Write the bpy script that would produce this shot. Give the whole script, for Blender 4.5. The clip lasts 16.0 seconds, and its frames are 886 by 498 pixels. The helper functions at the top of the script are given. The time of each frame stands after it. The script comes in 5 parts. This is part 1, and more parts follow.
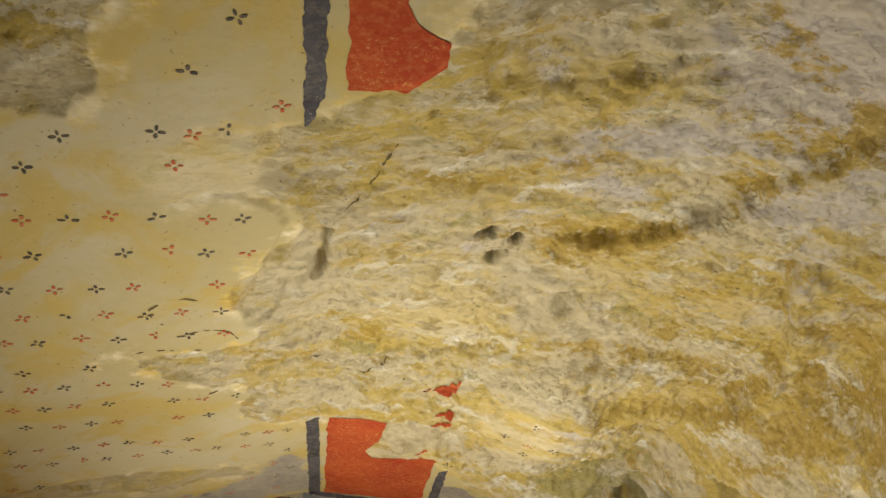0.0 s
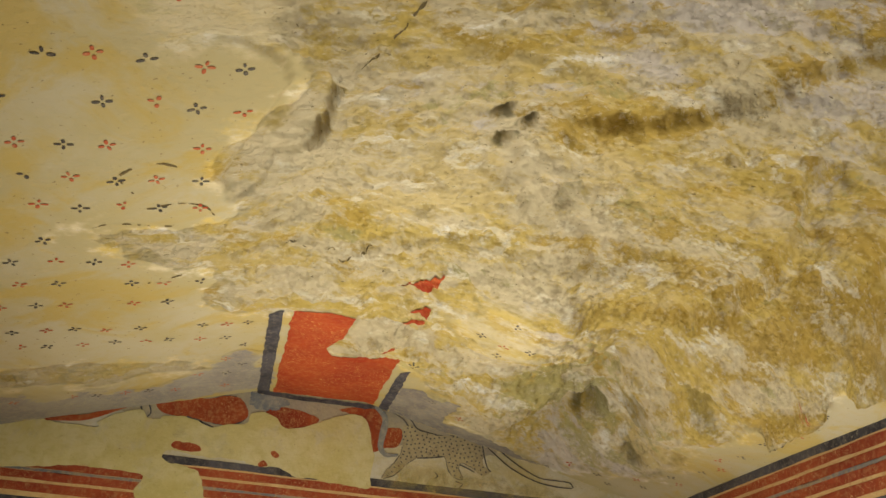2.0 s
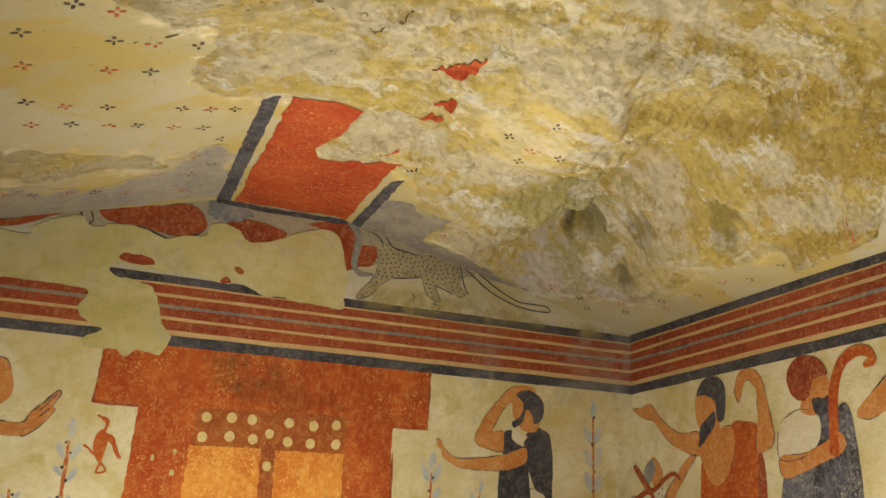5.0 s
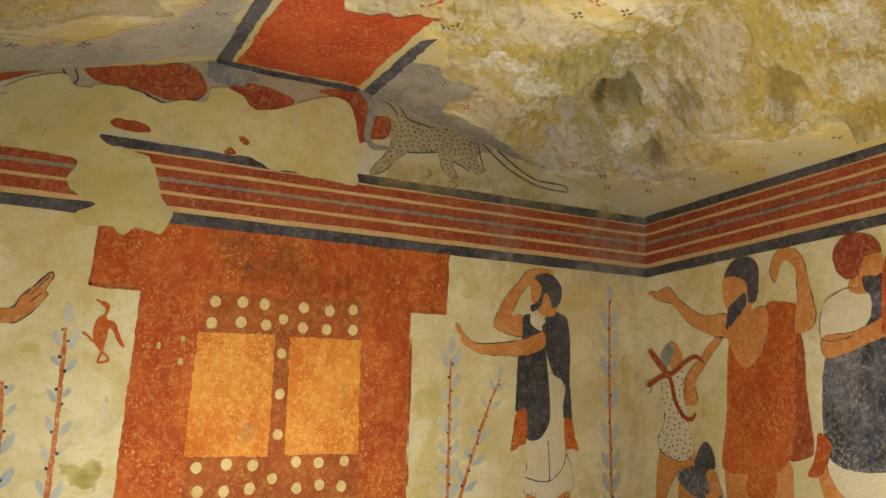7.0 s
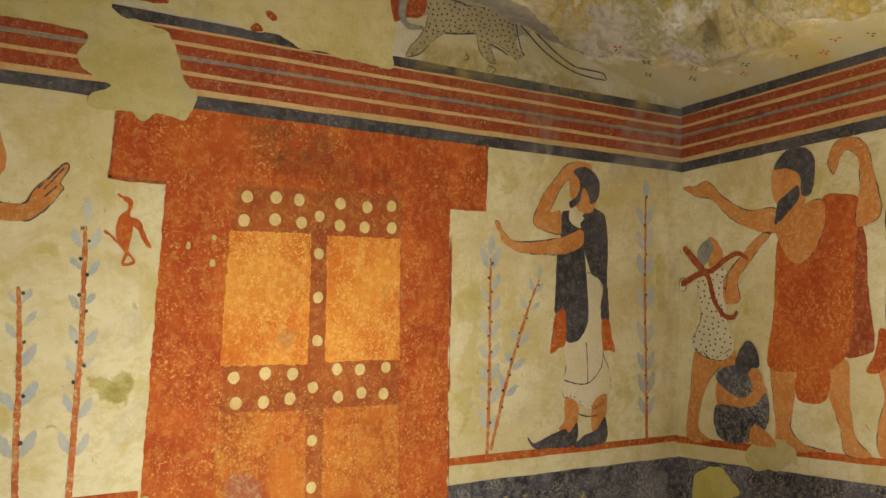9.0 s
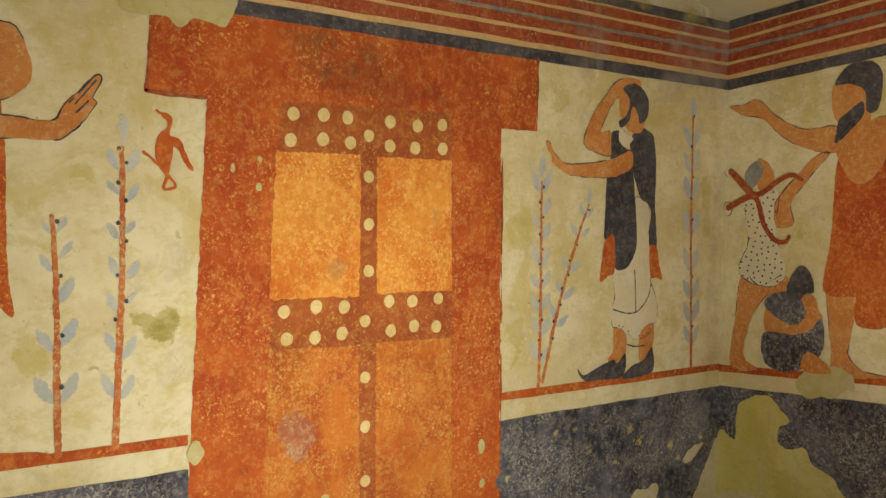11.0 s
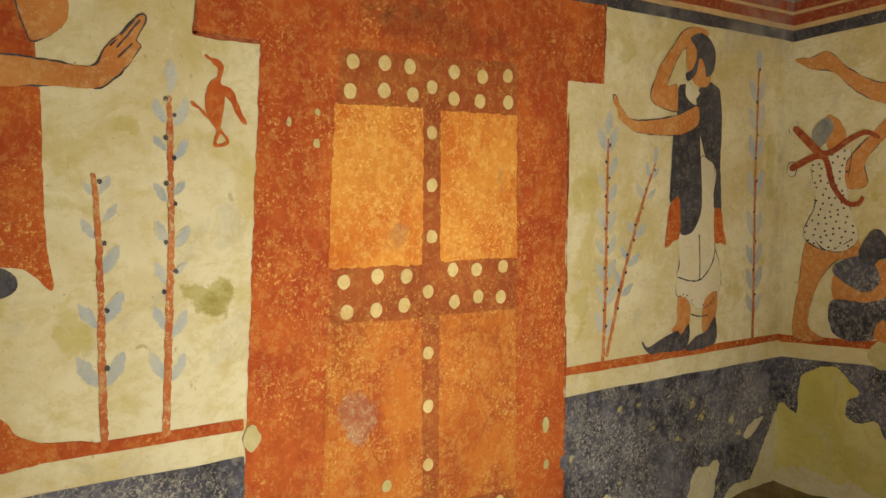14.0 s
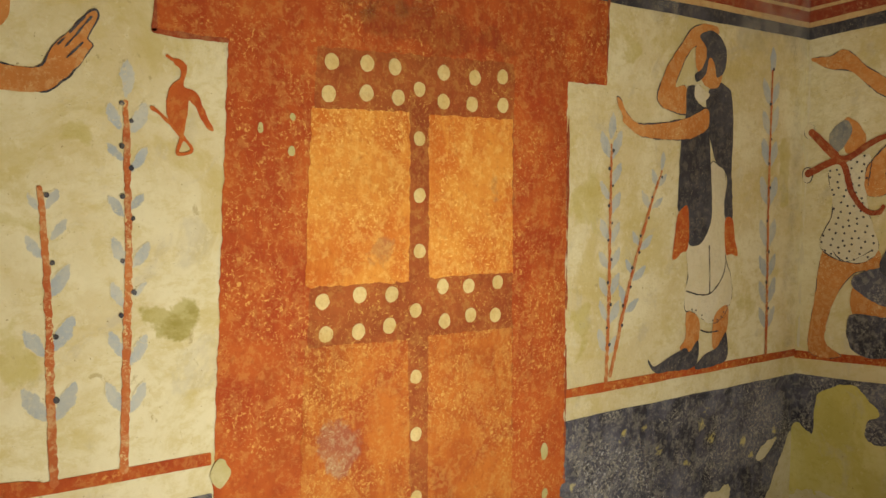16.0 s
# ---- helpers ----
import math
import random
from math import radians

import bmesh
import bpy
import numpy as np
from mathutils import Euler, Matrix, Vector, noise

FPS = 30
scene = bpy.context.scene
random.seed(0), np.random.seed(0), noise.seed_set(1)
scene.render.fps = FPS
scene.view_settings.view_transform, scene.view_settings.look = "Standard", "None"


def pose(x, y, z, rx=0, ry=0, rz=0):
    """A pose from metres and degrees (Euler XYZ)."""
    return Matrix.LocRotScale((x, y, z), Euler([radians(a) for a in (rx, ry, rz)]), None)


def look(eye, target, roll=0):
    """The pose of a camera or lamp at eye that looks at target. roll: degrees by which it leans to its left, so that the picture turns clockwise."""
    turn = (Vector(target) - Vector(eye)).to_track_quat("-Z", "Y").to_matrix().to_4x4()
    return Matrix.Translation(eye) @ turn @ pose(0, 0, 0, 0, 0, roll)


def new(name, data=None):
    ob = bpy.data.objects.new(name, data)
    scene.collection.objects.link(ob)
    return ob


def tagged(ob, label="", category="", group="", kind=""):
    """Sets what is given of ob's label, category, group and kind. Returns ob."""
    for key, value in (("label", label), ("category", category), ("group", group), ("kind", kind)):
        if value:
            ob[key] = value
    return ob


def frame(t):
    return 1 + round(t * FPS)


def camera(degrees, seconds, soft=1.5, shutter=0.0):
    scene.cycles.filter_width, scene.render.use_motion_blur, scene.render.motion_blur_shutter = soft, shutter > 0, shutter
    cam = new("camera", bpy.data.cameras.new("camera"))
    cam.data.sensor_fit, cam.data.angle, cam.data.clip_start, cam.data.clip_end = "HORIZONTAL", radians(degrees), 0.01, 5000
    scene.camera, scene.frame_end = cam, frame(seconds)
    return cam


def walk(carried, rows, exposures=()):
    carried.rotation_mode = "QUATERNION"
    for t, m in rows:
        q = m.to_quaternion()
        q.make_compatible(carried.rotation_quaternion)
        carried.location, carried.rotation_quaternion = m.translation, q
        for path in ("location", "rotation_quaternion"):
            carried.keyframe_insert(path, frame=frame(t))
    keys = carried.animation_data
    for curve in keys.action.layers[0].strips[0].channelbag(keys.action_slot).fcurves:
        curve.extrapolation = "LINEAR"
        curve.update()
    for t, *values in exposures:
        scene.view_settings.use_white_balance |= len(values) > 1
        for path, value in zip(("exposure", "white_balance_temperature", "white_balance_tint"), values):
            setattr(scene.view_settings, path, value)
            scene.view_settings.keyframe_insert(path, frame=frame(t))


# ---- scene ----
cam = camera(54.6, 16.0)
METRES = 2.8
BASE = pose(-1.7748, -4.1642, 1.4933, 28.079, -3.324, -7.149)
ROWS = [
    (0.0, 0.0, 0.0, 0.0, 0.0, 0.0, 0.0),
    (0.5, -0.0205, 0.0145, -0.0085, -1.48, -1.09, -0.77),
    (1.0, -0.0435, 0.0324, -0.0188, -3.05, -2.4, -1.58),
    (1.5, -0.0658, 0.0509, -0.0297, -4.5, -3.69, -2.3),
    (2.0, -0.0906, 0.0728, -0.0426, -6.05, -5.17, -3.04),
    (2.5, -0.1141, 0.0946, -0.0556, -7.46, -6.6, -3.7),
    (3.0, -0.1402, 0.1197, -0.0704, -8.97, -8.21, -4.37),
    (3.5, -0.1644, 0.1439, -0.0851, -10.33, -9.72, -4.97),
    (4.0, -0.1909, 0.1713, -0.1017, -11.78, -11.4, -5.57),
    (6.5, -0.3157, 0.3106, -0.1887, -18.09, -19.34, -7.96),
    (7.0, -0.3407, 0.3402, -0.2078, -19.26, -20.91, -8.35),
    (7.5, -0.3631, 0.3674, -0.225, -20.29, -22.33, -8.68),
    (8.0, -0.3864, 0.3964, -0.2434, -21.34, -23.79, -9.01),
    (8.5, -0.4069, 0.4228, -0.2599, -22.24, -25.09, -9.27),
    (9.0, -0.4282, 0.4503, -0.2782, -23.16, -26.36, -9.54),
    (11.5, -0.5064, 0.5651, -0.3519, -26.26, -31.01, -10.35),
    (12.0, -0.5169, 0.5841, -0.3641, -26.6, -31.57, -10.44),
    (12.5, -0.5243, 0.5998, -0.3741, -26.82, -31.95, -10.49),
    (13.0, -0.5299, 0.6145, -0.3835, -26.93, -32.18, -10.53),
    (13.5, -0.5327, 0.6256, -0.3913, -26.95, -32.19, -10.52),
    (14.0, -0.5312, 0.6375, -0.3984, -26.92, -32.2, -10.51),
    (14.5, -0.5257, 0.6485, -0.404, -26.87, -32.21, -10.48),
    (15.0, -0.5157, 0.6605, -0.409, -26.79, -32.25, -10.43),
    (15.5, -0.503, 0.6717, -0.4132, -26.69, -32.28, -10.37),
    (16.0, -0.4857, 0.6832, -0.4171, -26.53, -32.29, -10.27),
]
walk(cam, [(t, BASE @ pose(METRES * x, METRES * y, METRES * z, 90 + pitch, roll, yaw)) for t, x, y, z, yaw, pitch, roll in ROWS])

# ---- light: low electric flood lamps, all unseen, in a closed rock chamber ----
world = bpy.data.worlds.new("tomb_dark")
scene.world = world
world.use_nodes = True
world.node_tree.nodes["Background"].inputs[0].default_value = (0.02, 0.018, 0.015, 1)
world.node_tree.nodes["Background"].inputs[1].default_value = 0.2


def lamp(name, eye, target, watts, size, colour, spread=180):
    data = bpy.data.lights.new(name, "AREA")
    data.energy, data.shape, data.size, data.color = watts, "DISK", size, colour
    data.spread = radians(spread)
    ob = new(name, data)
    ob.matrix_world = look(eye, target)
    return ob


lamp("flood_lamp_wall", (-2.25, -2.05, 0.40), (-1.62, 0.0, 0.92), 18.8, 0.22, (1.0, 0.93, 0.76), 108)
lamp("flood_lamp_ceiling", (-1.45, -1.05, 0.10), (-1.60, -1.62, 2.4), 17, 0.18, (1.0, 0.92, 0.74), 90)
lamp("flood_lamp_front", (-1.45, -1.90, 0.10), (-0.75, -2.75, 2.6), 11.8, 0.18, (1.0, 0.92, 0.76), 105)
# added fill lamp that brightens the right wall and the ceiling beside it
lamp("fill_lamp_side", (-1.05, -1.75, 0.10), (0.0, -1.45, 1.25), 6, 0.16, (1.0, 0.92, 0.76), 82)
scene.view_settings.exposure = 0.0


# ---- arithmetic: value noise, shapes, filled regions ----
LATTICE = np.random.RandomState(7).rand(256, 256)


def vnoise(x, y, seed=0):
    x, y = np.asarray(x, float) + seed * 17.31, np.asarray(y, float) + seed * 9.73
    xi, yi = np.floor(x).astype(int), np.floor(y).astype(int)
    fx, fy = x - xi, y - yi
    fx, fy = fx * fx * (3 - 2 * fx), fy * fy * (3 - 2 * fy)
    a, b = LATTICE[xi % 256, yi % 256], LATTICE[(xi + 1) % 256, yi % 256]
    c, d = LATTICE[xi % 256, (yi + 1) % 256], LATTICE[(xi + 1) % 256, (yi + 1) % 256]
    return (a * (1 - fx) + b * fx) * (1 - fy) + (c * (1 - fx) + d * fx) * fy - 0.5


def fbm(x, y, size, octaves=4, seed=0, gain=0.5):
    total, amp = 0, 1.0
    for k in range(octaves):
        total = total + amp * vnoise(np.asarray(x) * 2 ** k / size, np.asarray(y) * 2 ** k / size, seed + k)
        amp *= gain
    return total


def smooth(e0, e1, v):
    t = np.clip((v - e0) / (e1 - e0), 0, 1)
    return t * t * (3 - 2 * t)


def rounded(points, steps=5):
    """A closed outline drawn smoothly through the points."""
    p = np.array(points, float)
    n = len(p)
    out = []
    for i in range(n):
        a, b, c, d = p[i - 1], p[i], p[(i + 1) % n], p[(i + 2) % n]
        for k in range(steps):
            t = k / steps
            out.append(0.5 * (2 * b + (c - a) * t + (2 * a - 5 * b + 4 * c - d) * t * t + (3 * b - a - 3 * c + d) * t ** 3))
    return np.array(out)


def sd_poly(points):
    """Signed distance to a closed outline, negative inside."""
    p = np.array(points, float)

    def distance(x, y):
        best = np.full(np.shape(x), 1e9)
        inside = np.zeros(np.shape(x), bool)
        for (ax, ay), (bx, by) in zip(p, np.roll(p, -1, 0)):
            ex, ey = bx - ax, by - ay
            wx, wy = x - ax, y - ay
            t = np.clip((wx * ex + wy * ey) / (ex * ex + ey * ey + 1e-12), 0, 1)
            best = np.minimum(best, (wx - t * ex) ** 2 + (wy - t * ey) ** 2)
            if ay != by:
                inside ^= ((ay > y) != (by > y)) & (x < ex * (y - ay) / ey + ax)
        d = np.sqrt(best)
        return np.where(inside, -d, d)
    return distance


def sd_line(points, widths):
    """Signed distance to a brush line of changing half width."""
    p = np.array(points, float)
    w = np.interp(np.linspace(0, 1, len(p)), np.linspace(0, 1, len(widths)), widths)

    def distance(x, y):
        best = np.full(np.shape(x), 1e9)
        for i in range(len(p) - 1):
            ax, ay = p[i]
            ex, ey = p[i + 1] - p[i]
            wx, wy = x - ax, y - ay
            t = np.clip((wx * ex + wy * ey) / (ex * ex + ey * ey + 1e-12), 0, 1)
            best = np.minimum(best, np.hypot(wx - t * ex, wy - t * ey) - (w[i] + (w[i + 1] - w[i]) * t))
        return best
    return distance


def drawn(points, steps=6):
    """An open line drawn smoothly through the points."""
    p = np.array(points, float)
    p = np.vstack([2 * p[0] - p[1], p, 2 * p[-1] - p[-2]])
    out = []
    for i in range(1, len(p) - 2):
        a, b, c, d = p[i - 1], p[i], p[i + 1], p[i + 2]
        for k in range(steps):
            t = k / steps
            out.append(0.5 * (2 * b + (c - a) * t + (2 * a - 5 * b + 4 * c - d) * t * t + (3 * b - a - 3 * c + d) * t ** 3))
    out.append(p[-2])
    return np.array(out)


def ragged(sd, amount, size, seed=0):
    return lambda x, y: sd(x, y) + amount * fbm(x, y, size, 4, seed)


def union(*sds):
    return lambda x, y: np.minimum.reduce([s(x, y) for s in sds])


def cut(sd, *others):
    return lambda x, y: np.maximum.reduce([sd(x, y)] + [-s(x, y) for s in others])


def inside(sd, other):
    return lambda x, y: np.maximum(sd(x, y), other(x, y))


def filled(sd, box, step, runs=True):
    """Corners and faces of the region where sd is negative, with clean cut edges."""
    x0, y0, x1, y1 = box
    xs = x0 + step * np.arange(int((x1 - x0) / step) + 2)
    ys = y0 + step * np.arange(int((y1 - y0) / step) + 2)
    gx, gy = np.meshgrid(xs, ys)
    d = sd(gx, gy)
    ins = d < 0
    count = ins[:-1, :-1].astype(int) + ins[1:, :-1] + ins[:-1, 1:] + ins[1:, 1:]
    verts, faces, known = [], [], {}

    def vert(p):
        key = (round(p[0], 6), round(p[1], 6))
        if key not in known:
            known[key] = len(verts)
            verts.append(key)
        return known[key]

    for j in range(count.shape[0]):
        row = count[j]
        if not row.any():
            continue
        full = np.flatnonzero(row == 4)
        if len(full):
            if runs:
                groups = np.split(full, np.flatnonzero(np.diff(full) > 1) + 1)
            else:
                groups = [[i] for i in full]
            for g in groups:
                a, b = g[0], g[-1] + 1
                faces.append([vert((xs[a], ys[j])), vert((xs[b], ys[j])), vert((xs[b], ys[j + 1])), vert((xs[a], ys[j + 1]))])
        for i in np.flatnonzero((row > 0) & (row < 4)):
            ring = [(i, j), (i + 1, j), (i + 1, j + 1), (i, j + 1)]
            poly = []
            for (i0, j0), (i1, j1) in zip(ring, ring[1:] + ring[:1]):
                d0, d1 = d[j0, i0], d[j1, i1]
                if d0 < 0:
                    poly.append(vert((xs[i0], ys[j0])))
                if (d0 < 0) != (d1 < 0):
                    t = d0 / (d0 - d1)
                    poly.append(vert((xs[i0] + t * (xs[i1] - xs[i0]), ys[j0] + t * (ys[j1] - ys[j0]))))
            poly = list(dict.fromkeys(poly))
            if len(poly) > 2:
                faces.append(poly)
    return verts, faces


def mesh_object(name, verts, faces, material, parent=None, label="", shade=False):
    me = bpy.data.meshes.new(name)
    me.from_pydata(verts, [], faces)
    me.materials.append(material)
    if shade:
        me.polygons.foreach_set("use_smooth", [True] * len(me.polygons))
    ob = new(name, me)
    if parent is not None:
        ob.parent = parent
    if label:
        ob["label"] = label
    return ob


def thing(name, at, label, category, group=""):
    ob = new(name)
    ob.empty_display_size = 0.05
    ob.location = at
    bpy.context.view_layer.update()
    return tagged(ob, label, category, group)


LAYER = 0.0012


def on_back(u, v, layer):
    return (u, -LAYER * layer, v)


def on_right(u, v, layer):
    return (-LAYER * layer, u, v)


def paint(name, sd, box, material, wall, layer, parent=None, label="", step=0.005, runs=True):
    """One coat of paint lying on a wall; the wall's across and up are the shape's two axes."""
    verts, faces = filled(sd, box, step, runs)
    if not faces:
        return None
    place = parent.location if parent is not None else (0, 0, 0)
    out = []
    for u, v in verts:
        p = on_back(u, v, layer) if wall == "b" else on_right(u, v, layer)
        out.append((p[0] - place[0], p[1] - place[1], p[2] - place[2]))
    if wall == "r":
        faces = [f[::-1] for f in faces]
    return mesh_object(name, out, faces, material, parent, label)


def box_of(points, margin=0.02):
    p = np.array(points)
    return (p[:, 0].min() - margin, p[:, 1].min() - margin, p[:, 0].max() + margin, p[:, 1].max() + margin)


def shape(name, points, material, wall, layer, parent=None, label="", rough=0.003, grain=0.02, seed=0, soft=True, step=0.005, runs=True, fade=0.0):
    outline = rounded(points) if soft else np.array(points, float)
    sd = ragged(sd_poly(outline), rough, grain, seed)
    ob = paint(name, sd, box_of(outline), material, wall, layer, parent, label, step, runs)
    if fade:
        fading(ob, sd, wall, fade)
    return ob


def stroke(name, points, widths, material, wall, layer, parent=None, label="", rough=0.0015, grain=0.012, seed=0, step=0.004):
    line = drawn(points)
    return paint(name, ragged(sd_line(line, widths), rough, grain, seed), box_of(line, max(widths) + 0.01), material, wall, layer, parent, label, step)


# ---- materials ----
def nodes_of(name):
    m = bpy.data.materials.new(name)
    m.use_nodes = True
    t = m.node_tree
    return m, t, t.nodes["Principled BSDF"]


class Graph:
    """Short words for shader nodes."""

    def __init__(self, tree):
        self.t = tree
        self.pos = self.add("ShaderNodeNewGeometry").outputs["Position"]

    def add(self, kind, **fields):
        n = self.t.nodes.new(kind)
        for k, v in fields.items():
            n.inputs[k].default_value = v
        return n

    def link(self, a, b):
        self.t.links.new(a, b)

    def noise(self, scale, detail=4, rough=0.55, distortion=0.0, stretch=None, shift=0.0):
        n = self.add("ShaderNodeTexNoise", Scale=scale, Detail=detail, Roughness=rough, Distortion=distortion)
        m = self.add("ShaderNodeMapping")
        m.inputs["Location"].default_value = (shift, shift * 0.7, shift * 1.3)
        if stretch:
            m.inputs["Scale"].default_value = stretch
        self.link(self.pos, m.inputs["Vector"])
        self.link(m.outputs[0], n.inputs["Vector"])
        return n.outputs["Fac"]

    def ramp(self, fac, lo, hi):
        n = self.t.nodes.new("ShaderNodeMapRange")
        n.interpolation_type = "SMOOTHSTEP"
        n.inputs["From Min"].default_value, n.inputs["From Max"].default_value = lo, hi
        self.link(fac, n.inputs["Value"])
        return n.outputs["Result"]

    def mix(self, fac, a, b):
        n = self.t.nodes.new("ShaderNodeMix")
        n.data_type = "RGBA"
        if isinstance(fac, (int, float)):
            n.inputs["Factor"].default_value = fac
        else:
            self.link(fac, n.inputs["Factor"])
        for s, v in (("A", a), ("B", b)):
            socket = [i for i in n.inputs if i.name == s and i.type == "RGBA"][0]
            if isinstance(v, tuple):
                socket.default_value = (*v, 1)
            else:
                self.link(v, socket)
        return [o for o in n.outputs if o.type == "RGBA"][0]

    def math(self, op, a, b):
        n = self.t.nodes.new("ShaderNodeMath")
        n.operation = op
        for i, v in enumerate((a, b)):
            if isinstance(v, (int, float)):
                n.inputs[i].default_value = v
            else:
                self.link(v, n.inputs[i])
        return n.outputs[0]

    def attribute(self, name):
        n = self.t.nodes.new("ShaderNodeAttribute")
        n.attribute_name = name
        return n.outputs["Fac"]

    def bump(self, shader, height, strength, distance):
        n = self.add("ShaderNodeBump", Strength=strength, Distance=distance)
        self.link(height, n.inputs["Height"])
        self.link(n.outputs[0], shader.inputs["Normal"])


PLASTER = (0.585, 0.505, 0.295)


def rim(g, size):
    """Patchy edges: the coat thins out towards its rim in small islands."""
    f = g.math("ADD", g.attribute("fade"), g.math("MULTIPLY", g.math("SUBTRACT", g.noise(size, 6, 0.68, 0.3, shift=21.0), 0.5), 2.2))
    return g.ramp(f, 0.35, 0.75)


def plaster_colour(g, base=PLASTER, stain=(0.50, 0.41, 0.15), pale=(0.68, 0.63, 0.435), stains=0.62):
    c = g.mix(g.ramp(g.noise(2.4, 7, 0.64, 0.3), 0.40, 0.60), base, pale)
    f = g.ramp(g.noise(4.0, 8, 0.68, 0.5, shift=4.0), 0.49, 0.63)
    c = g.mix(g.math("MULTIPLY", f, stains), c, stain)
    c = g.mix(g.math("MULTIPLY", g.ramp(g.noise(22, 7, 0.72, 0.3, (1, 1, 1.5), 1.0), 0.47, 0.64), 0.40), c, stain)
    c = g.mix(g.math("MULTIPLY", g.ramp(g.noise(7, 7, 0.68, 0.5, shift=9.0), 0.55, 0.68), 0.38), c, (0.43, 0.40, 0.33))
    c = g.mix(g.math("MULTIPLY", g.ramp(g.noise(34, 6, 0.72, 0.3, shift=13.0), 0.55, 0.68), 0.55), c, pale)
    c = g.mix(g.math("MULTIPLY", g.ramp(g.noise(15, 8, 0.75, 0.8, (1, 1, 0.6), 37.0), 0.63, 0.68), 0.55), c, (0.33, 0.26, 0.11))
    return g.mix(g.math("MULTIPLY", g.ramp(g.noise(100, 4, 0.65, 0.2, shift=2.0), 0.66, 0.71), 0.8), c, (0.24, 0.17, 0.07))


def pigment_colour(g, colour, second, flecks=0.5, fleck=(0.60, 0.42, 0.16), streak=0.4, worn=0.25, size=1.0):
    """Old fresco paint: cloudy, streaked downwards, rubbed through to the plaster in small flecks."""
    dim = tuple(v * 0.72 for v in colour)
    c = g.mix(g.ramp(g.noise(4.2 / size, 6, 0.65, 0.4), 0.40, 0.60), colour, second)
    c = g.mix(g.math("MULTIPLY", g.ramp(g.noise(2.3 / size, 4, 0.6, 0.4, shift=31.0), 0.48, 0.66), 0.55), c, dim)
    c = g.mix(g.math("MULTIPLY", g.ramp(g.noise(26 / size, 6, 0.68, 0.2, (1, 1, 0.30), 3.0), 0.46, 0.64), streak), c, second)
    c = g.mix(g.math("MULTIPLY", g.ramp(g.noise(48, 6, 0.72, 0.3, shift=6.0), 0.47, 0.62), worn), c, fleck)
    c = g.mix(g.math("MULTIPLY", g.ramp(g.noise(75, 4, 0.7, 0.2, shift=17.0), 0.55, 0.68), 0.35), c, dim)
    lo = 0.645 - 0.10 * flecks
    patch = g.math("MULTIPLY", g.ramp(g.noise(5.5, 5, 0.62, 0.3, shift=8.0), 0.40, 0.60), 0.95)
    return g.mix(g.math("MULTIPLY", g.ramp(g.noise(115, 5, 0.7, 0.7, shift=5.0), lo, lo + 0.03), patch), c, fleck)


def finish(g, s, colour):
    g.link(colour, s.inputs["Base Color"])
    s.inputs["Roughness"].default_value = 0.85
    s.inputs["Specular IOR Level"].default_value = 0.25
    h = g.math("ADD", g.noise(7, 6, 0.62, 0.2), g.math("MULTIPLY", g.noise(60, 5, 0.7), 0.35))
    g.bump(s, h, 0.75, 0.012)


def plaster(name, *words, over=None, fade=0):
    m, t, s = nodes_of(name)
    g = Graph(t)
    c = plaster_colour(g, *words)
    finish(g, s, g.mix(rim(g, fade), over(g), c) if fade else c)
    return m


def pigment(name, *words, over=None, fade=0):
    m, t, s = nodes_of(name)
    g = Graph(t)
    c = pigment_colour(g, *words)
    finish(g, s, g.mix(rim(g, fade), over(g), c) if fade else c)
    return m


RED = ((0.35, 0.055, 0.013), (0.46, 0.105, 0.020), 0.75, (0.64, 0.34, 0.09), 0.5, 0.28)
ORANGE = ((0.54, 0.145, 0.020), (0.66, 0.275, 0.046), 0.8, (0.78, 0.48, 0.13), 0.75, 0.45)
ORANGE_LOW = ((0.36, 0.075, 0.016), (0.50, 0.155, 0.025), 1.0, (0.60, 0.33, 0.085), 0.70, 0.40)
DADO = ((0.032, 0.031, 0.043), (0.125, 0.125, 0.165), 1.0, (0.36, 0.34, 0.29), 0.5, 0.36)


def over_red(g):
    return pigment_colour(g, *RED)


def over_orange(g):
    return pigment_colour(g, *ORANGE)


def over_low_panel(g):
    return pigment_colour(g, *ORANGE_LOW)


def over_dado(g):
    return pigment_colour(g, *DADO)


def ceiling_plaster(g):
    p = g.mix(g.ramp(g.noise(1.8, 6, 0.62, 0.3), 0.40, 0.64), (0.44, 0.38, 0.205), (0.47, 0.425, 0.29))
    p = g.mix(g.math("MULTIPLY", g.ramp(g.noise(3.0, 7, 0.64, 0.6, shift=4.0), 0.46, 0.60), 0.80), p, (0.47, 0.355, 0.10))
    p = g.mix(g.math("MULTIPLY", g.ramp(g.noise(30, 6, 0.7, 0.3, shift=14.0), 0.48, 0.66), 0.35), p, (0.46, 0.38, 0.19))
    return g.mix(g.math("MULTIPLY", g.ramp(g.noise(70, 4, 0.6, shift=2.0), 0.66, 0.71), 0.8), p, (0.2, 0.15, 0.07))


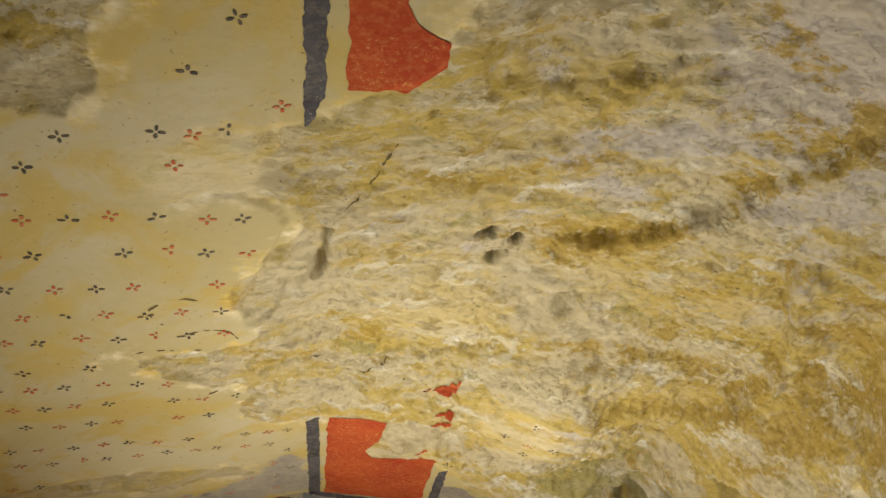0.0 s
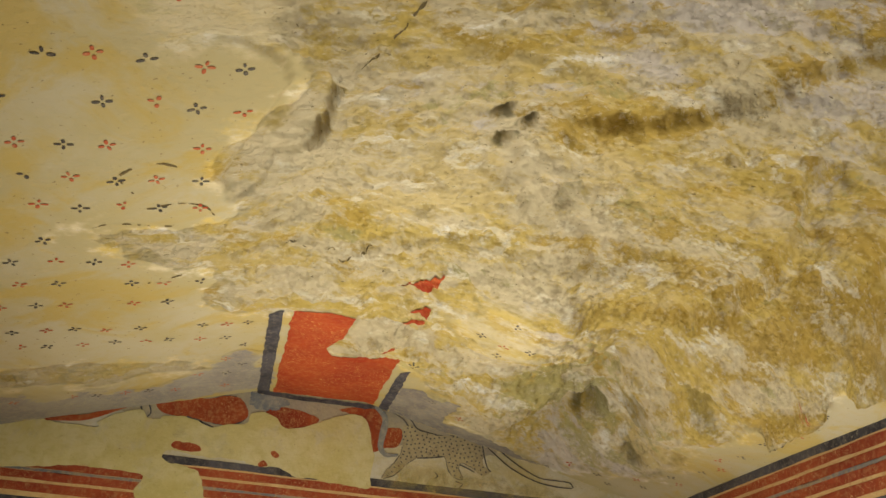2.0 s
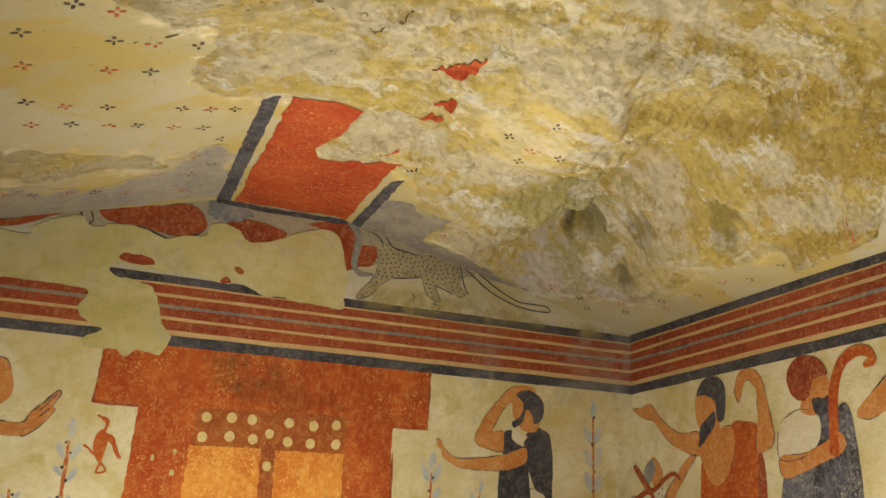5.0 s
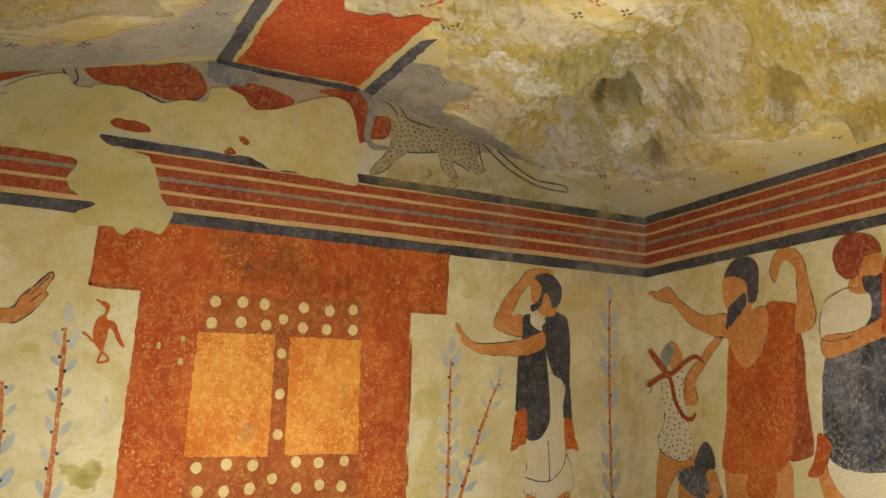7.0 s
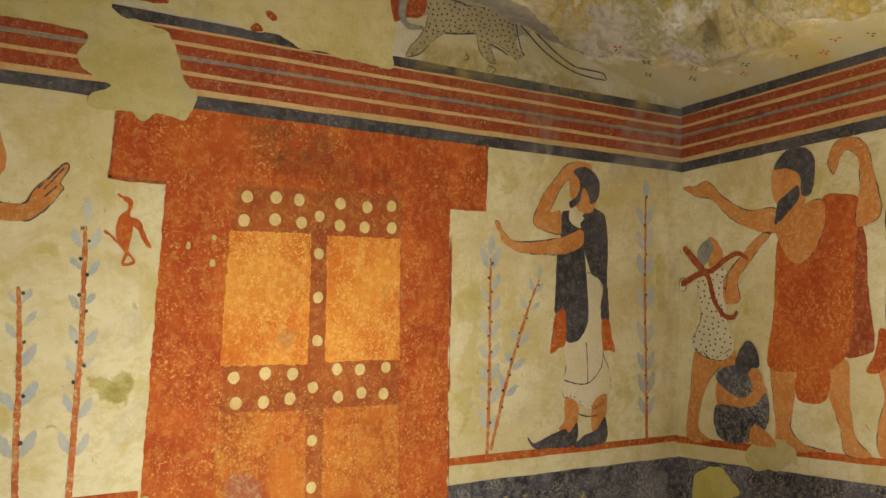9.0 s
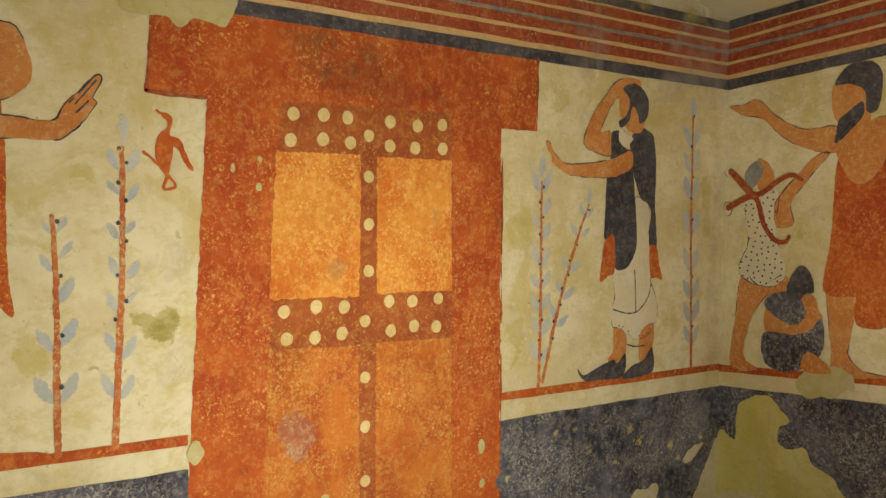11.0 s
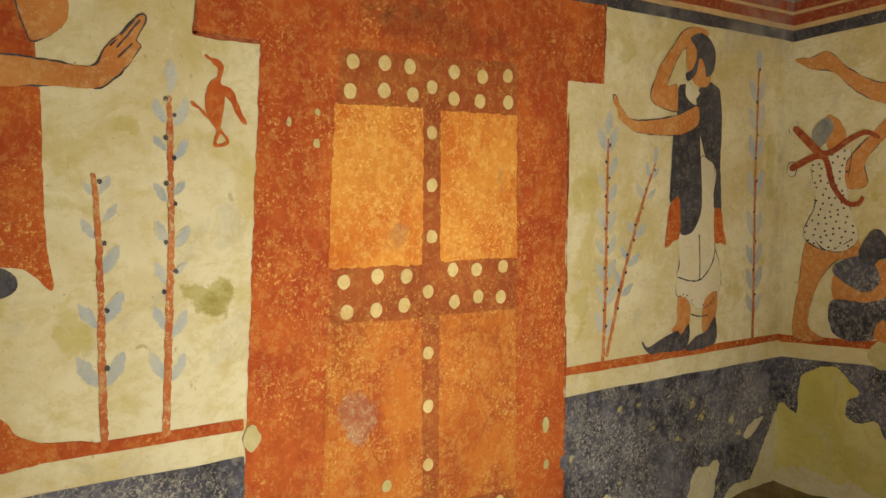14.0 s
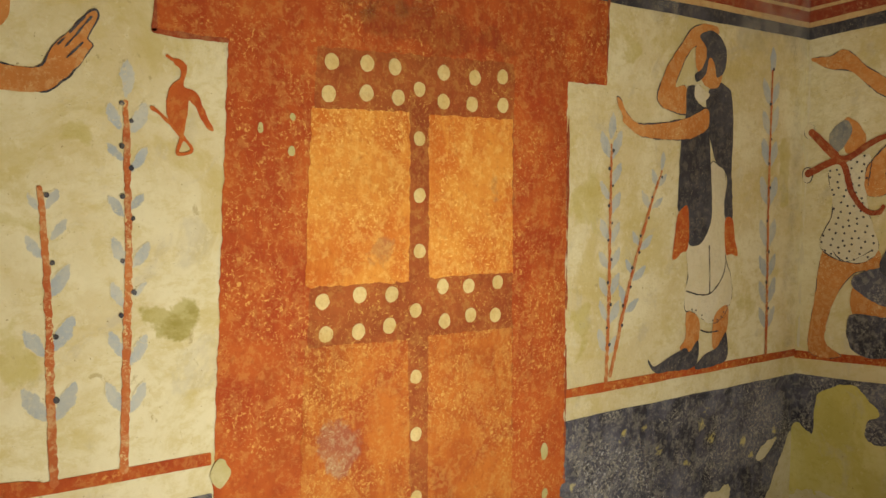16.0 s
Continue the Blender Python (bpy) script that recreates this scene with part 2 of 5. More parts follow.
M_PLASTER = plaster("cream_plaster")
M_GABLE = plaster("gable_plaster", (0.50, 0.44, 0.27), (0.42, 0.36, 0.16), (0.52, 0.50, 0.42), 0.6)
M_REPAIR = plaster("olive_mortar", (0.49, 0.43, 0.185), (0.40, 0.34, 0.12), (0.54, 0.49, 0.27), 0.5)
M_OLIVE = plaster("yellow_olive_mortar", (0.50, 0.44, 0.125), (0.40, 0.34, 0.07), (0.56, 0.51, 0.23), 0.5)
M_STAIN = plaster("lichen_stain", (0.40, 0.34, 0.10), (0.28, 0.24, 0.05), (0.48, 0.43, 0.20), 0.8, over=plaster_colour, fade=22)
M_DADOSPOT = plaster("dado_bare_spot", (0.44, 0.38, 0.15), (0.33, 0.28, 0.08), (0.50, 0.45, 0.24), 0.5, over=over_dado, fade=40)
M_RED = pigment("red_ochre", *RED)
M_STRIPE = pigment("brown_red_ochre", (0.25, 0.044, 0.019), (0.32, 0.070, 0.026), 0.6, (0.50, 0.31, 0.14), 0.4, 0.25)
M_BROWN = pigment("stud_band_brown", (0.28, 0.062, 0.018), (0.36, 0.10, 0.025), 0.55, (0.58, 0.33, 0.08))
M_ORANGE = pigment("orange_ochre", *ORANGE)
M_ORANGE_LOW = pigment("rubbed_orange_ochre", *ORANGE_LOW)
M_STUD = pigment("cream_stud", (0.60, 0.45, 0.18), (0.68, 0.55, 0.27), 0.2, (0.45, 0.22, 0.05))
M_DARK = pigment("charcoal_black", (0.040, 0.038, 0.048), (0.085, 0.082, 0.098), 0.45, (0.27, 0.24, 0.18), 0.4, 0.25)
M_DADO = pigment("dado_black", *DADO)
M_BLUE = pigment("grey_blue", (0.17, 0.18, 0.20), (0.30, 0.24, 0.17), 0.6, (0.50, 0.34, 0.16), 0.5, 0.4)
M_CREAM = pigment("cream_stripe", (0.62, 0.45, 0.22), (0.56, 0.38, 0.17), 0.4, (0.40, 0.12, 0.04))
M_SKIN = pigment("pale_orange_ochre", (0.50, 0.185, 0.045), (0.56, 0.25, 0.075), 0.6, (0.64, 0.46, 0.22), 0.4, 0.3)
M_LEAF = pigment("pale_blue_wash", (0.38, 0.425, 0.46), (0.50, 0.505, 0.45), 0.5, (0.58, 0.53, 0.37), over=plaster_colour, fade=60)
M_WHITE = pigment("white_lime", (0.66, 0.61, 0.47), (0.62, 0.56, 0.38), 0.1, (0.55, 0.42, 0.22), 0.3, 0.15)
M_GREY = pigment("grey_wash", (0.27, 0.25, 0.235), (0.36, 0.335, 0.28), 0.4, (0.52, 0.46, 0.28), over=ceiling_plaster, fade=12)


M_STEM = pigment("worn_stem_red", (0.42, 0.10, 0.03), (0.50, 0.17, 0.05), 0.9, (0.62, 0.48, 0.24), 0.5, 0.45)
M_WORNRED = pigment("worn_brown_red", (0.23, 0.040, 0.017), (0.32, 0.068, 0.022), 0.6, (0.50, 0.30, 0.12), 0.4, 0.3)
M_BEAM = pigment("beam_red", (0.33, 0.040, 0.012), (0.40, 0.066, 0.016), 0.65, (0.58, 0.28, 0.09), 0.3, 0.2)
M_RUBBED = pigment("rubbed_pink", (0.33, 0.10, 0.05), (0.40, 0.16, 0.07), 0.8, (0.50, 0.36, 0.20), 0.5, 0.5, over=over_low_panel, fade=30)
M_RUBBED2 = pigment("purple_tinge", (0.46, 0.17, 0.06), (0.52, 0.24, 0.06), 0.6, (0.66, 0.40, 0.12), 0.5, 0.4, over=over_orange, fade=24)
M_LINTELDARK = pigment("dark_lintel_red", (0.29, 0.050, 0.014), (0.36, 0.08, 0.017), 0.6, (0.45, 0.22, 0.05), 0.4, 0.3, over=over_red, fade=9)
M_GREYSLOPE = pigment("grey_slope_wash", (0.20, 0.18, 0.165), (0.30, 0.27, 0.22), 0.5, (0.44, 0.38, 0.22), 0.3, 0.3)


def veil(name, colour, most, size, lo=0.36, hi=0.66):
    """A thin lime or dirt film through which the coat below shows."""
    m, t, s = nodes_of(name)
    g = Graph(t)
    s.inputs["Base Color"].default_value = (*colour, 1)
    s.inputs["Roughness"].default_value = 0.9
    f = g.math("MULTIPLY", g.ramp(g.noise(size, 8, 0.72, 0.5, shift=5.0), lo, hi), g.ramp(g.attribute("fade"), 0.05, 0.95))
    g.link(g.math("MULTIPLY", f, most), s.inputs["Alpha"])
    return m


M_LIMEVEIL = veil("lime_film", (0.58, 0.55, 0.48), 0.24, 9)
M_SOILVEIL = veil("brown_film", (0.26, 0.15, 0.05), 0.5, 8)
M_YELLOWVEIL = veil("yellow_film", (0.44, 0.36, 0.12), 0.55, 9)
M_SCUFF = veil("pale_scuffs", (0.46, 0.46, 0.47), 0.75, 85, 0.50, 0.62)
M_GREYWALL = pigment("grey_gable_wash", (0.33, 0.295, 0.235), (0.40, 0.355, 0.235), 0.6, (0.24, 0.21, 0.17), 0.3, 0.3)
M_BLUEGREY = pigment("blue_grey_paint", (0.15, 0.165, 0.19), (0.26, 0.26, 0.24), 0.6, (0.42, 0.38, 0.27), 0.3, 0.4)
M_PALEBEAST = pigment("pale_buff", (0.34, 0.29, 0.185), (0.42, 0.36, 0.21), 0.4, (0.20, 0.16, 0.10), 0.3, 0.25)
M_PALEMORTAR = plaster("pale_mortar", (0.50, 0.45, 0.26), (0.42, 0.36, 0.15), (0.58, 0.54, 0.40), 0.5)
M_STAIN2 = plaster("yellow_stain", (0.50, 0.43, 0.17), (0.44, 0.36, 0.11), (0.58, 0.52, 0.29), 0.5, over=plaster_colour, fade=12)
M_FLOWER_RED = pigment("flower_red", (0.42, 0.075, 0.03), (0.48, 0.14, 0.06), 0.3, (0.56, 0.45, 0.25))
M_FLOWER_DARK = pigment("flower_black", (0.055, 0.048, 0.045), (0.11, 0.10, 0.085), 0.3, (0.40, 0.34, 0.2))
M_CRACK = pigment("crack_shade_brown", (0.10, 0.075, 0.035), (0.16, 0.12, 0.05), 0.3, (0.4, 0.3, 0.12))


def rock_material():
    m, t, s = nodes_of("tufa_ceiling")
    g = Graph(t)
    bare, white, ochre = g.attribute("bare"), g.attribute("white"), g.attribute("ochre")
    p = ceiling_plaster(g)
    # bare rock: cream and yellow tufa with lilac grey and white crusts
    flat = (0.55, 1.0, 1.0)
    n = g.noise(7.5, 11, 0.72, 0.1, flat, 61.0)
    r = g.mix(g.ramp(g.noise(4.6, 11, 0.72, 0.1, flat, 1.0), 0.45, 0.55), (0.62, 0.475, 0.14), (0.67, 0.585, 0.385))
    r = g.mix(g.math("MULTIPLY", g.ramp(g.noise(2.1, 6, 0.65, 0.1, flat, 51.0), 0.46, 0.62), 0.45), r, (0.68, 0.60, 0.42))
    w = g.math("ADD", g.noise(4.4, 10, 0.72, 0.1, flat, 7.0), g.math("MULTIPLY", white, 0.22))
    r = g.mix(g.math("MULTIPLY", g.ramp(w, 0.61, 0.69), 0.85), r, (0.66, 0.615, 0.585))
    o = g.math("ADD", g.noise(5.5, 10, 0.72, 0.1, flat, 12.0), g.math("MULTIPLY", ochre, 0.075))
    r = g.mix(g.math("MULTIPLY", g.ramp(o, 0.555, 0.62), 0.9), r, (0.52, 0.365, 0.080))
    v = g.math("ADD", g.noise(5.5, 9, 0.70, 0.2, flat, 44.0), g.math("MULTIPLY", g.attribute("olive"), 0.16))
    r = g.mix(g.math("MULTIPLY", g.ramp(v, 0.58, 0.66), 0.8), r, (0.45, 0.41, 0.175))
    r = g.mix(g.math("MULTIPLY", g.ramp(n, 0.555, 0.60), 0.7), r, (0.80, 0.75, 0.59))
    r = g.mix(g.math("MULTIPLY", g.ramp(n, 0.62, 0.65), 0.8), r, (0.88, 0.86, 0.80))
    r = g.mix(g.math("MULTIPLY", g.ramp(g.noise(26, 9, 0.78, 0.1, flat, 18.0), 0.58, 0.67), 0.45), r, (0.44, 0.31, 0.085))
    r = g.mix(g.math("MULTIPLY", g.ramp(g.noise(60, 6, 0.74, 0.1, flat, 28.0), 0.55, 0.64), 0.5), r, (0.78, 0.72, 0.54))
    r = g.mix(g.math("MULTIPLY", g.ramp(g.noise(70, 6, 0.74, 0.2, flat, 33.0), 0.63, 0.67), 0.85), r, (0.16, 0.11, 0.045))
    # shade inside holes and pockets, mixed into the rock colour
    r = g.mix(g.math("MULTIPLY", g.attribute("pocket_shade"), 0.9), r, (0.12, 0.105, 0.045))
    c = g.mix(g.attribute("tint"), p, r)
    g.link(c, s.inputs["Base Color"])
    s.inputs["Roughness"].default_value = 0.9
    s.inputs["Specular IOR Level"].default_value = 0.2
    layers = g.math("ADD", g.math("ADD", g.ramp(n, 0.42, 0.435), g.ramp(n, 0.50, 0.515)), g.math("ADD", g.ramp(n, 0.56, 0.575), g.ramp(n, 0.62, 0.635)))
    h = g.math("ADD", g.math("MULTIPLY", g.noise(17, 10, 0.74, 0.0, flat), 0.8), g.math("MULTIPLY", g.noise(70, 8, 0.78, 0.0, flat, 3.0), 0.45))
    h = g.math("ADD", g.math("SUBTRACT", h, 0.62), g.math("MULTIPLY", g.math("SUBTRACT", layers, 2.0), 0.10))
    amount = g.math("ADD", g.math("MULTIPLY", bare, 0.9), 0.10)
    g.bump(s, g.math("MULTIPLY", h, amount), 1.0, 0.022)
    return m


M_ROCK = rock_material()


def earth_material():
    m, t, s = nodes_of("packed_earth")
    g = Graph(t)
    c = g.mix(g.ramp(g.noise(6, 6, 0.6), 0.4, 0.65), (0.16, 0.11, 0.055), (0.24, 0.18, 0.09))
    c = g.mix(g.ramp(g.noise(60, 4, 0.6), 0.6, 0.7), c, (0.09, 0.06, 0.03))
    g.link(c, s.inputs["Base Color"])
    s.inputs["Roughness"].default_value = 0.95
    g.bump(s, g.noise(30, 6, 0.65), 0.8, 0.02)
    return m


M_EARTH = earth_material()

# ---- the chamber ----
XL, YF = -3.32, -4.75          # left wall, entrance wall


def ceiling_plain(x, y):
    """The carved ceiling: a flat ridge beam between two gentle slopes, climbing towards the entrance."""
    ridge = 2.352 - 0.087 * y
    return np.minimum(np.minimum(1.989 - 0.088 * y - 0.25 * x, ridge), ridge + 0.25 * (x + 1.92))


BARE = sd_poly(rounded([(-1.95, -2.62), (-2.22, -2.57), (-2.22, -2.42), (-2.03, -2.35), (-1.98, -2.23), (-2.11, -1.98), (-2.10, -1.75), (-2.17, -1.64),
                        (-2.45, -1.61), (-2.36, -1.44), (-2.18, -1.29), (-2.13, -1.07), (-1.94, -0.96), (-1.65, -0.93), (-1.66, -0.74), (-1.70, -0.60),
                        (-1.53, -0.55), (-1.42, -0.64), (-1.30, -0.50), (-1.225, -0.334), (-1.156, -0.334), (-1.082, -0.371), (-1.081, -0.268), (-1.117, -0.173), (-1.097, -0.122), (-1.003, -0.121), (-0.938, -0.122), (-0.798, -0.064), (-0.618, -0.024), (-0.454, -0.109), (-0.344, -0.223), (-0.222, -0.381), (-0.204, -0.621), (-0.217, -0.724), (-0.308, -0.742), (-0.282, -0.843), (-0.216, -0.905), (-0.233, -0.985), (-0.227, -1.083), (-0.223, -1.145), (-0.166, -1.202),
                        (-0.14, -1.64), (-0.05, -2.3), (0.3, -3.4), (0.3, -5.2),
                        (-1.66, -5.2), (-1.66, -3.8), (-1.62, -3.1), (-1.66, -2.92), (-1.68, -2.84), (-1.76, -2.76)], 4))
BARE_FRONT = sd_poly(rounded([(-2.27, -2.86), (-2.36, -2.73), (-2.58, -2.68), (-3.0, -2.75), (-3.5, -3.0), (-3.4, -4.9), (-2.4, -4.9), (-2.10, -3.5)], 4))
BARE_BACK = sd_poly(rounded([(-3.4, -0.62), (-2.75, -0.66), (-2.25, -0.62), (-2.06, -0.42), (-2.2, -0.28), (-2.5, -0.30), (-2.9, -0.36), (-3.4, -0.3)], 4))
ISLAND = sd_poly(rounded([(-1.28, -1.10), (-1.22, -1.27), (-1.10, -1.31), (-1.02, -1.22), (-0.99, -1.05), (-1.10, -0.93), (-1.21, -0.98)], 4))
SCAR = sd_poly(rounded([(-2.20, -2.42), (-2.00, -2.40), (-1.93, -2.30), (-1.89, -2.10), (-1.98, -1.96), (-2.08, -1.74), (-2.14, -1.86), (-2.02, -2.14), (-1.99, -2.26), (-2.08, -2.36)], 4))
STEP = 0.007
cx = np.arange(XL - 0.1, 0.12, STEP)
cy = np.arange(YF - 0.1, 0.12, STEP)
GX, GY = np.meshgrid(cx, cy)
wob = 0.085 * fbm(GX, GY, 0.26, 6, 3, 0.62)
bare_sd = np.maximum(np.minimum.reduce([BARE(GX, GY), BARE_FRONT(GX, GY) + 0.03, BARE_BACK(GX, GY) + 0.07]) + wob, -(ISLAND(GX, GY) + 0.02 + 1.2 * wob))
tongue = smooth(-1.98, -2.08, GX) * smooth(-2.20, -2.34, GY) * smooth(-2.75, -2.60, GY)
bare = smooth(0.006, -0.012, bare_sd) * (1 - 0.88 * tongue)
near = smooth(-1.4, -2.0, GY)
deep = smooth(-1.35, -1.75, GY)
rise = (-0.20 + 0.12 * deep - GX + 0.06 * fbm(GX, GY, 0.3, 3, 8)) / (0.40 - 0.16 * deep)
hollow = 0.21 * smooth(0.0, 1.0, rise) * (1 - smooth(0.0, 1.0, (-0.5 - 0.35 * near - GX) / (0.75 + 0.25 * near)))
hollow = hollow * smooth(0.02, -0.30 + 0.16 * deep, bare_sd) * (1 + 0.25 * near)


LEDGES = []


def ledge(points, drop, reach, seed):
    """A broken edge: the rock hangs lower on the left of the line, and comes back to its level further off."""
    p = np.array(points, float)
    best, side, along = np.full(GX.shape, 1e9), np.zeros(GX.shape), np.zeros(GX.shape)
    nx_, ny_ = GX + 0.045 * fbm(GX, GY, 0.15, 6, seed, 0.65), GY + 0.045 * fbm(GX, GY, 0.15, 6, seed + 4, 0.65)
    for i in range(len(p) - 1):
        ex, ey = p[i + 1] - p[i]
        wx, wy = nx_ - p[i][0], ny_ - p[i][1]
        t = np.clip((wx * ex + wy * ey) / (ex * ex + ey * ey), 0, 1)
        d = np.hypot(wx - t * ex, wy - t * ey)
        closer = d < best
        best = np.where(closer, d, best)
        side = np.where(closer, np.sign(ex * wy - ey * wx), side)
        along = np.where(closer, (i + t) / (len(p) - 1), along)
    sd = best * side
    ends = smooth(0.0, 0.12, along) * smooth(1.0, 0.88, along)
    LEDGES.append(np.exp(-(np.minimum(sd, 0) / 0.035) ** 2) * np.exp(-(np.maximum(sd, 0) / 0.05) ** 2) * ends)
    return -drop * smooth(-0.006, 0.022, sd) * np.exp(-(np.maximum(sd, 0) / reach) ** 2) * ends


hollow = hollow + ledge([(-1.31, -2.10), (-1.22, -2.11), (-1.13, -2.13), (-1.05, -2.19), (-0.98, -2.23), (-0.92, -2.29), (-0.87, -2.35), (-0.83, -2.42), (-0.79, -2.49), (-0.73, -2.58), (-0.68, -2.65), (-0.65, -2.75)], 0.050, 0.30, 131)
hollow = hollow + ledge([(-0.59, -1.22), (-0.52, -1.36), (-0.47, -1.50), (-0.47, -1.67), (-0.49, -1.83), (-0.56, -2.02), (-0.62, -2.18), (-0.59, -2.26)], 0.070, 0.12, 137)
hollow = hollow + ledge([(-0.12, -0.96), (-0.22, -1.28), (-0.22, -1.43), (-0.19, -1.59), (-0.19, -1.71), (-0.20, -1.90), (-0.19, -2.08)], 0.085, 0.14, 141)
hollow = hollow + ledge([(-1.40, -2.73), (-1.36, -2.71), (-1.28, -2.74), (-1.22, -2.75), (-1.16, -2.78), (-1.11, -2.82)], 0.030, 0.12, 143)
hollow = hollow + ledge([(-1.15, -0.55), (-0.85, -0.62), (-0.60, -0.72), (-0.40, -0.95), (-0.30, -1.10)], 0.050, 0.16, 145)
hollow = hollow + ledge([(-1.98, -1.92), (-1.90, -2.10), (-1.90, -2.26), (-1.95, -2.33), (-2.04, -2.38), (-2.2, -2.40)], 0.045, 0.16, 149)
hollow = hollow + ledge([(-2.0, -1.46), (-1.86, -1.44), (-1.76, -1.40), (-1.62, -1.48), (-1.5, -1.50)], 0.022, 0.10, 153)
FXX = GX * 0.85
flake = fbm(GX * 0.55, GY, 0.30, 7, 91, 0.62)
terraces = sum(smooth(e, e + 0.018, flake) for e in (-0.34, -0.22, -0.12, -0.03, 0.06, 0.15, 0.26))
rough = 0.008 * terraces + 0.034 * fbm(FXX, GY, 0.36, 6, 11, 0.55) - 0.040 * np.abs(fbm(FXX, GY, 0.16, 5, 23, 0.6)) + 0.024 * np.abs(fbm(FXX, GY, 0.06, 3, 29, 0.6)) + 0.012 * fbm(FXX, GY, 0.034, 2, 35, 0.6)
billow = smooth(-1.5, -0.9, GY)
rough = rough - 0.13 * billow * (np.abs(fbm(GX * 0.7, GY, 0.22, 4, 57, 0.5)) - 0.10)
CZ = ceiling_plain(GX, GY) + 0.010 * fbm(GX, GY, 0.6, 3, 41) + bare * (0.004 + hollow + rough * (1 - 0.40 * near) * smooth(0.0, -0.16, bare_sd) + 0.12 * rough)
scar = SCAR(GX, GY) + 0.03 * fbm(GX, GY, 0.12, 4, 51)
CZ += 0.018 * smooth(0.008, -0.012, scar)
for hx, hy, hr, hd in ((-1.465, -2.125, 0.026, 0.07), (-1.368, -2.055, 0.018, 0.065), (-1.418, -1.99, 0.024, 0.06), (-1.155, -1.80, 0.045, 0.045), (-0.545, -0.43, 0.048, 0.08), (-0.50, -0.50, 0.030, 0.06),
                       (-0.55, -0.52, 0.05, 0.045), (-0.335, -0.46, 0.050, 0.055), (-0.29, -0.52, 0.030, 0.05), (-0.80, -2.10, 0.022, 0.04), (-0.62, -2.18, 0.035, 0.03), (-1.67, -2.65, 0.010, 0.03), (-0.45, -0.74, 0.055, 0.05), (-0.34, -1.09, 0.060, 0.05), (-0.68, -0.62, 0.05, 0.05), (-0.60, -0.85, 0.05, 0.04), (-0.40, -0.92, 0.04, 0.05), (-0.75, -0.42, 0.05, 0.04)):
    CZ += hd * np.exp(-(((GX - hx) ** 2 + (GY - hy) ** 2) / hr ** 2) ** 1.5)
back_strip = smooth(0.04, -0.02, BARE_BACK(GX, GY))
tint = smooth(0.050, -0.050, bare_sd + 0.10 * fbm(GX, GY, 0.07, 5, 83, 0.7)) * (1 - 0.50 * tongue) * (1 - 0.35 * back_strip)
isle = smooth(0.10, 0.02, ISLAND(GX, GY))
tint = np.maximum(tint, (0.62 + 0.5 * fbm(GX, GY, 0.10, 4, 77)) * isle).clip(0, 1)
crust = np.maximum(bare, 0.45 * isle)
olive = smooth(0.55, 0.10, np.hypot(GX + 0.62, (GY + 0.50) * 1.3))
# painted shade: ragged dark spots over the carved holes and pockets
pocket_shade = np.zeros(GX.shape)
for mx, my, mr, amount in ((-0.555, -0.415, 0.045, 1.0), (-0.50, -0.44, 0.05, 0.6), (-0.34, -0.45, 0.045, 0.75), (-0.45, -0.73, 0.05, 0.55), (-0.41, -0.66, 0.05, 0.5), (-0.34, -1.07, 0.05, 0.5), (-1.47, -2.12, 0.022, 0.8), (-1.37, -2.05, 0.016, 0.8), (-1.42, -1.985, 0.020, 0.8), (-1.16, -1.79, 0.035, 0.4)):
    spread = np.hypot(GX - mx + 0.05 * fbm(GX, GY, 0.05, 4, 171, 0.65), (GY - my + 0.05 * fbm(GX, GY, 0.05, 4, 173, 0.65)) * 0.8)
    pocket_shade = np.maximum(pocket_shade, amount * smooth(1.5 * mr, 0.3 * mr, spread))
white = smooth(-1.9, -2.7, GY + 0.6 * fbm(GX, GY, 0.8, 3, 61)) * smooth(-1.6, -0.8, GX) + 0.7 * smooth(-0.75, -0.35, GY) * smooth(-1.2, -0.5, GX)
ochre = smooth(-0.75, -0.35, GX) * smooth(-1.1, -1.6, GY) + 0.7 * smooth(0.35, 0.0, np.hypot(GX + 1.75, GY + 1.75))
# ledge bands: ochre crust, also carrying the ledge's shadow as colour
ochre = np.maximum(ochre, 1.6 * np.maximum.reduce(LEDGES[:3]))


def ceiling_at(x, y):
    i, j = (x - cx[0]) / STEP, (y - cy[0]) / STEP
    a, b = int(i), int(j)
    fx, fy = i - a, j - b
    return (CZ[b, a] * (1 - fx) + CZ[b, a + 1] * fx) * (1 - fy) + (CZ[b + 1, a] * (1 - fx) + CZ[b + 1, a + 1] * fx) * fy


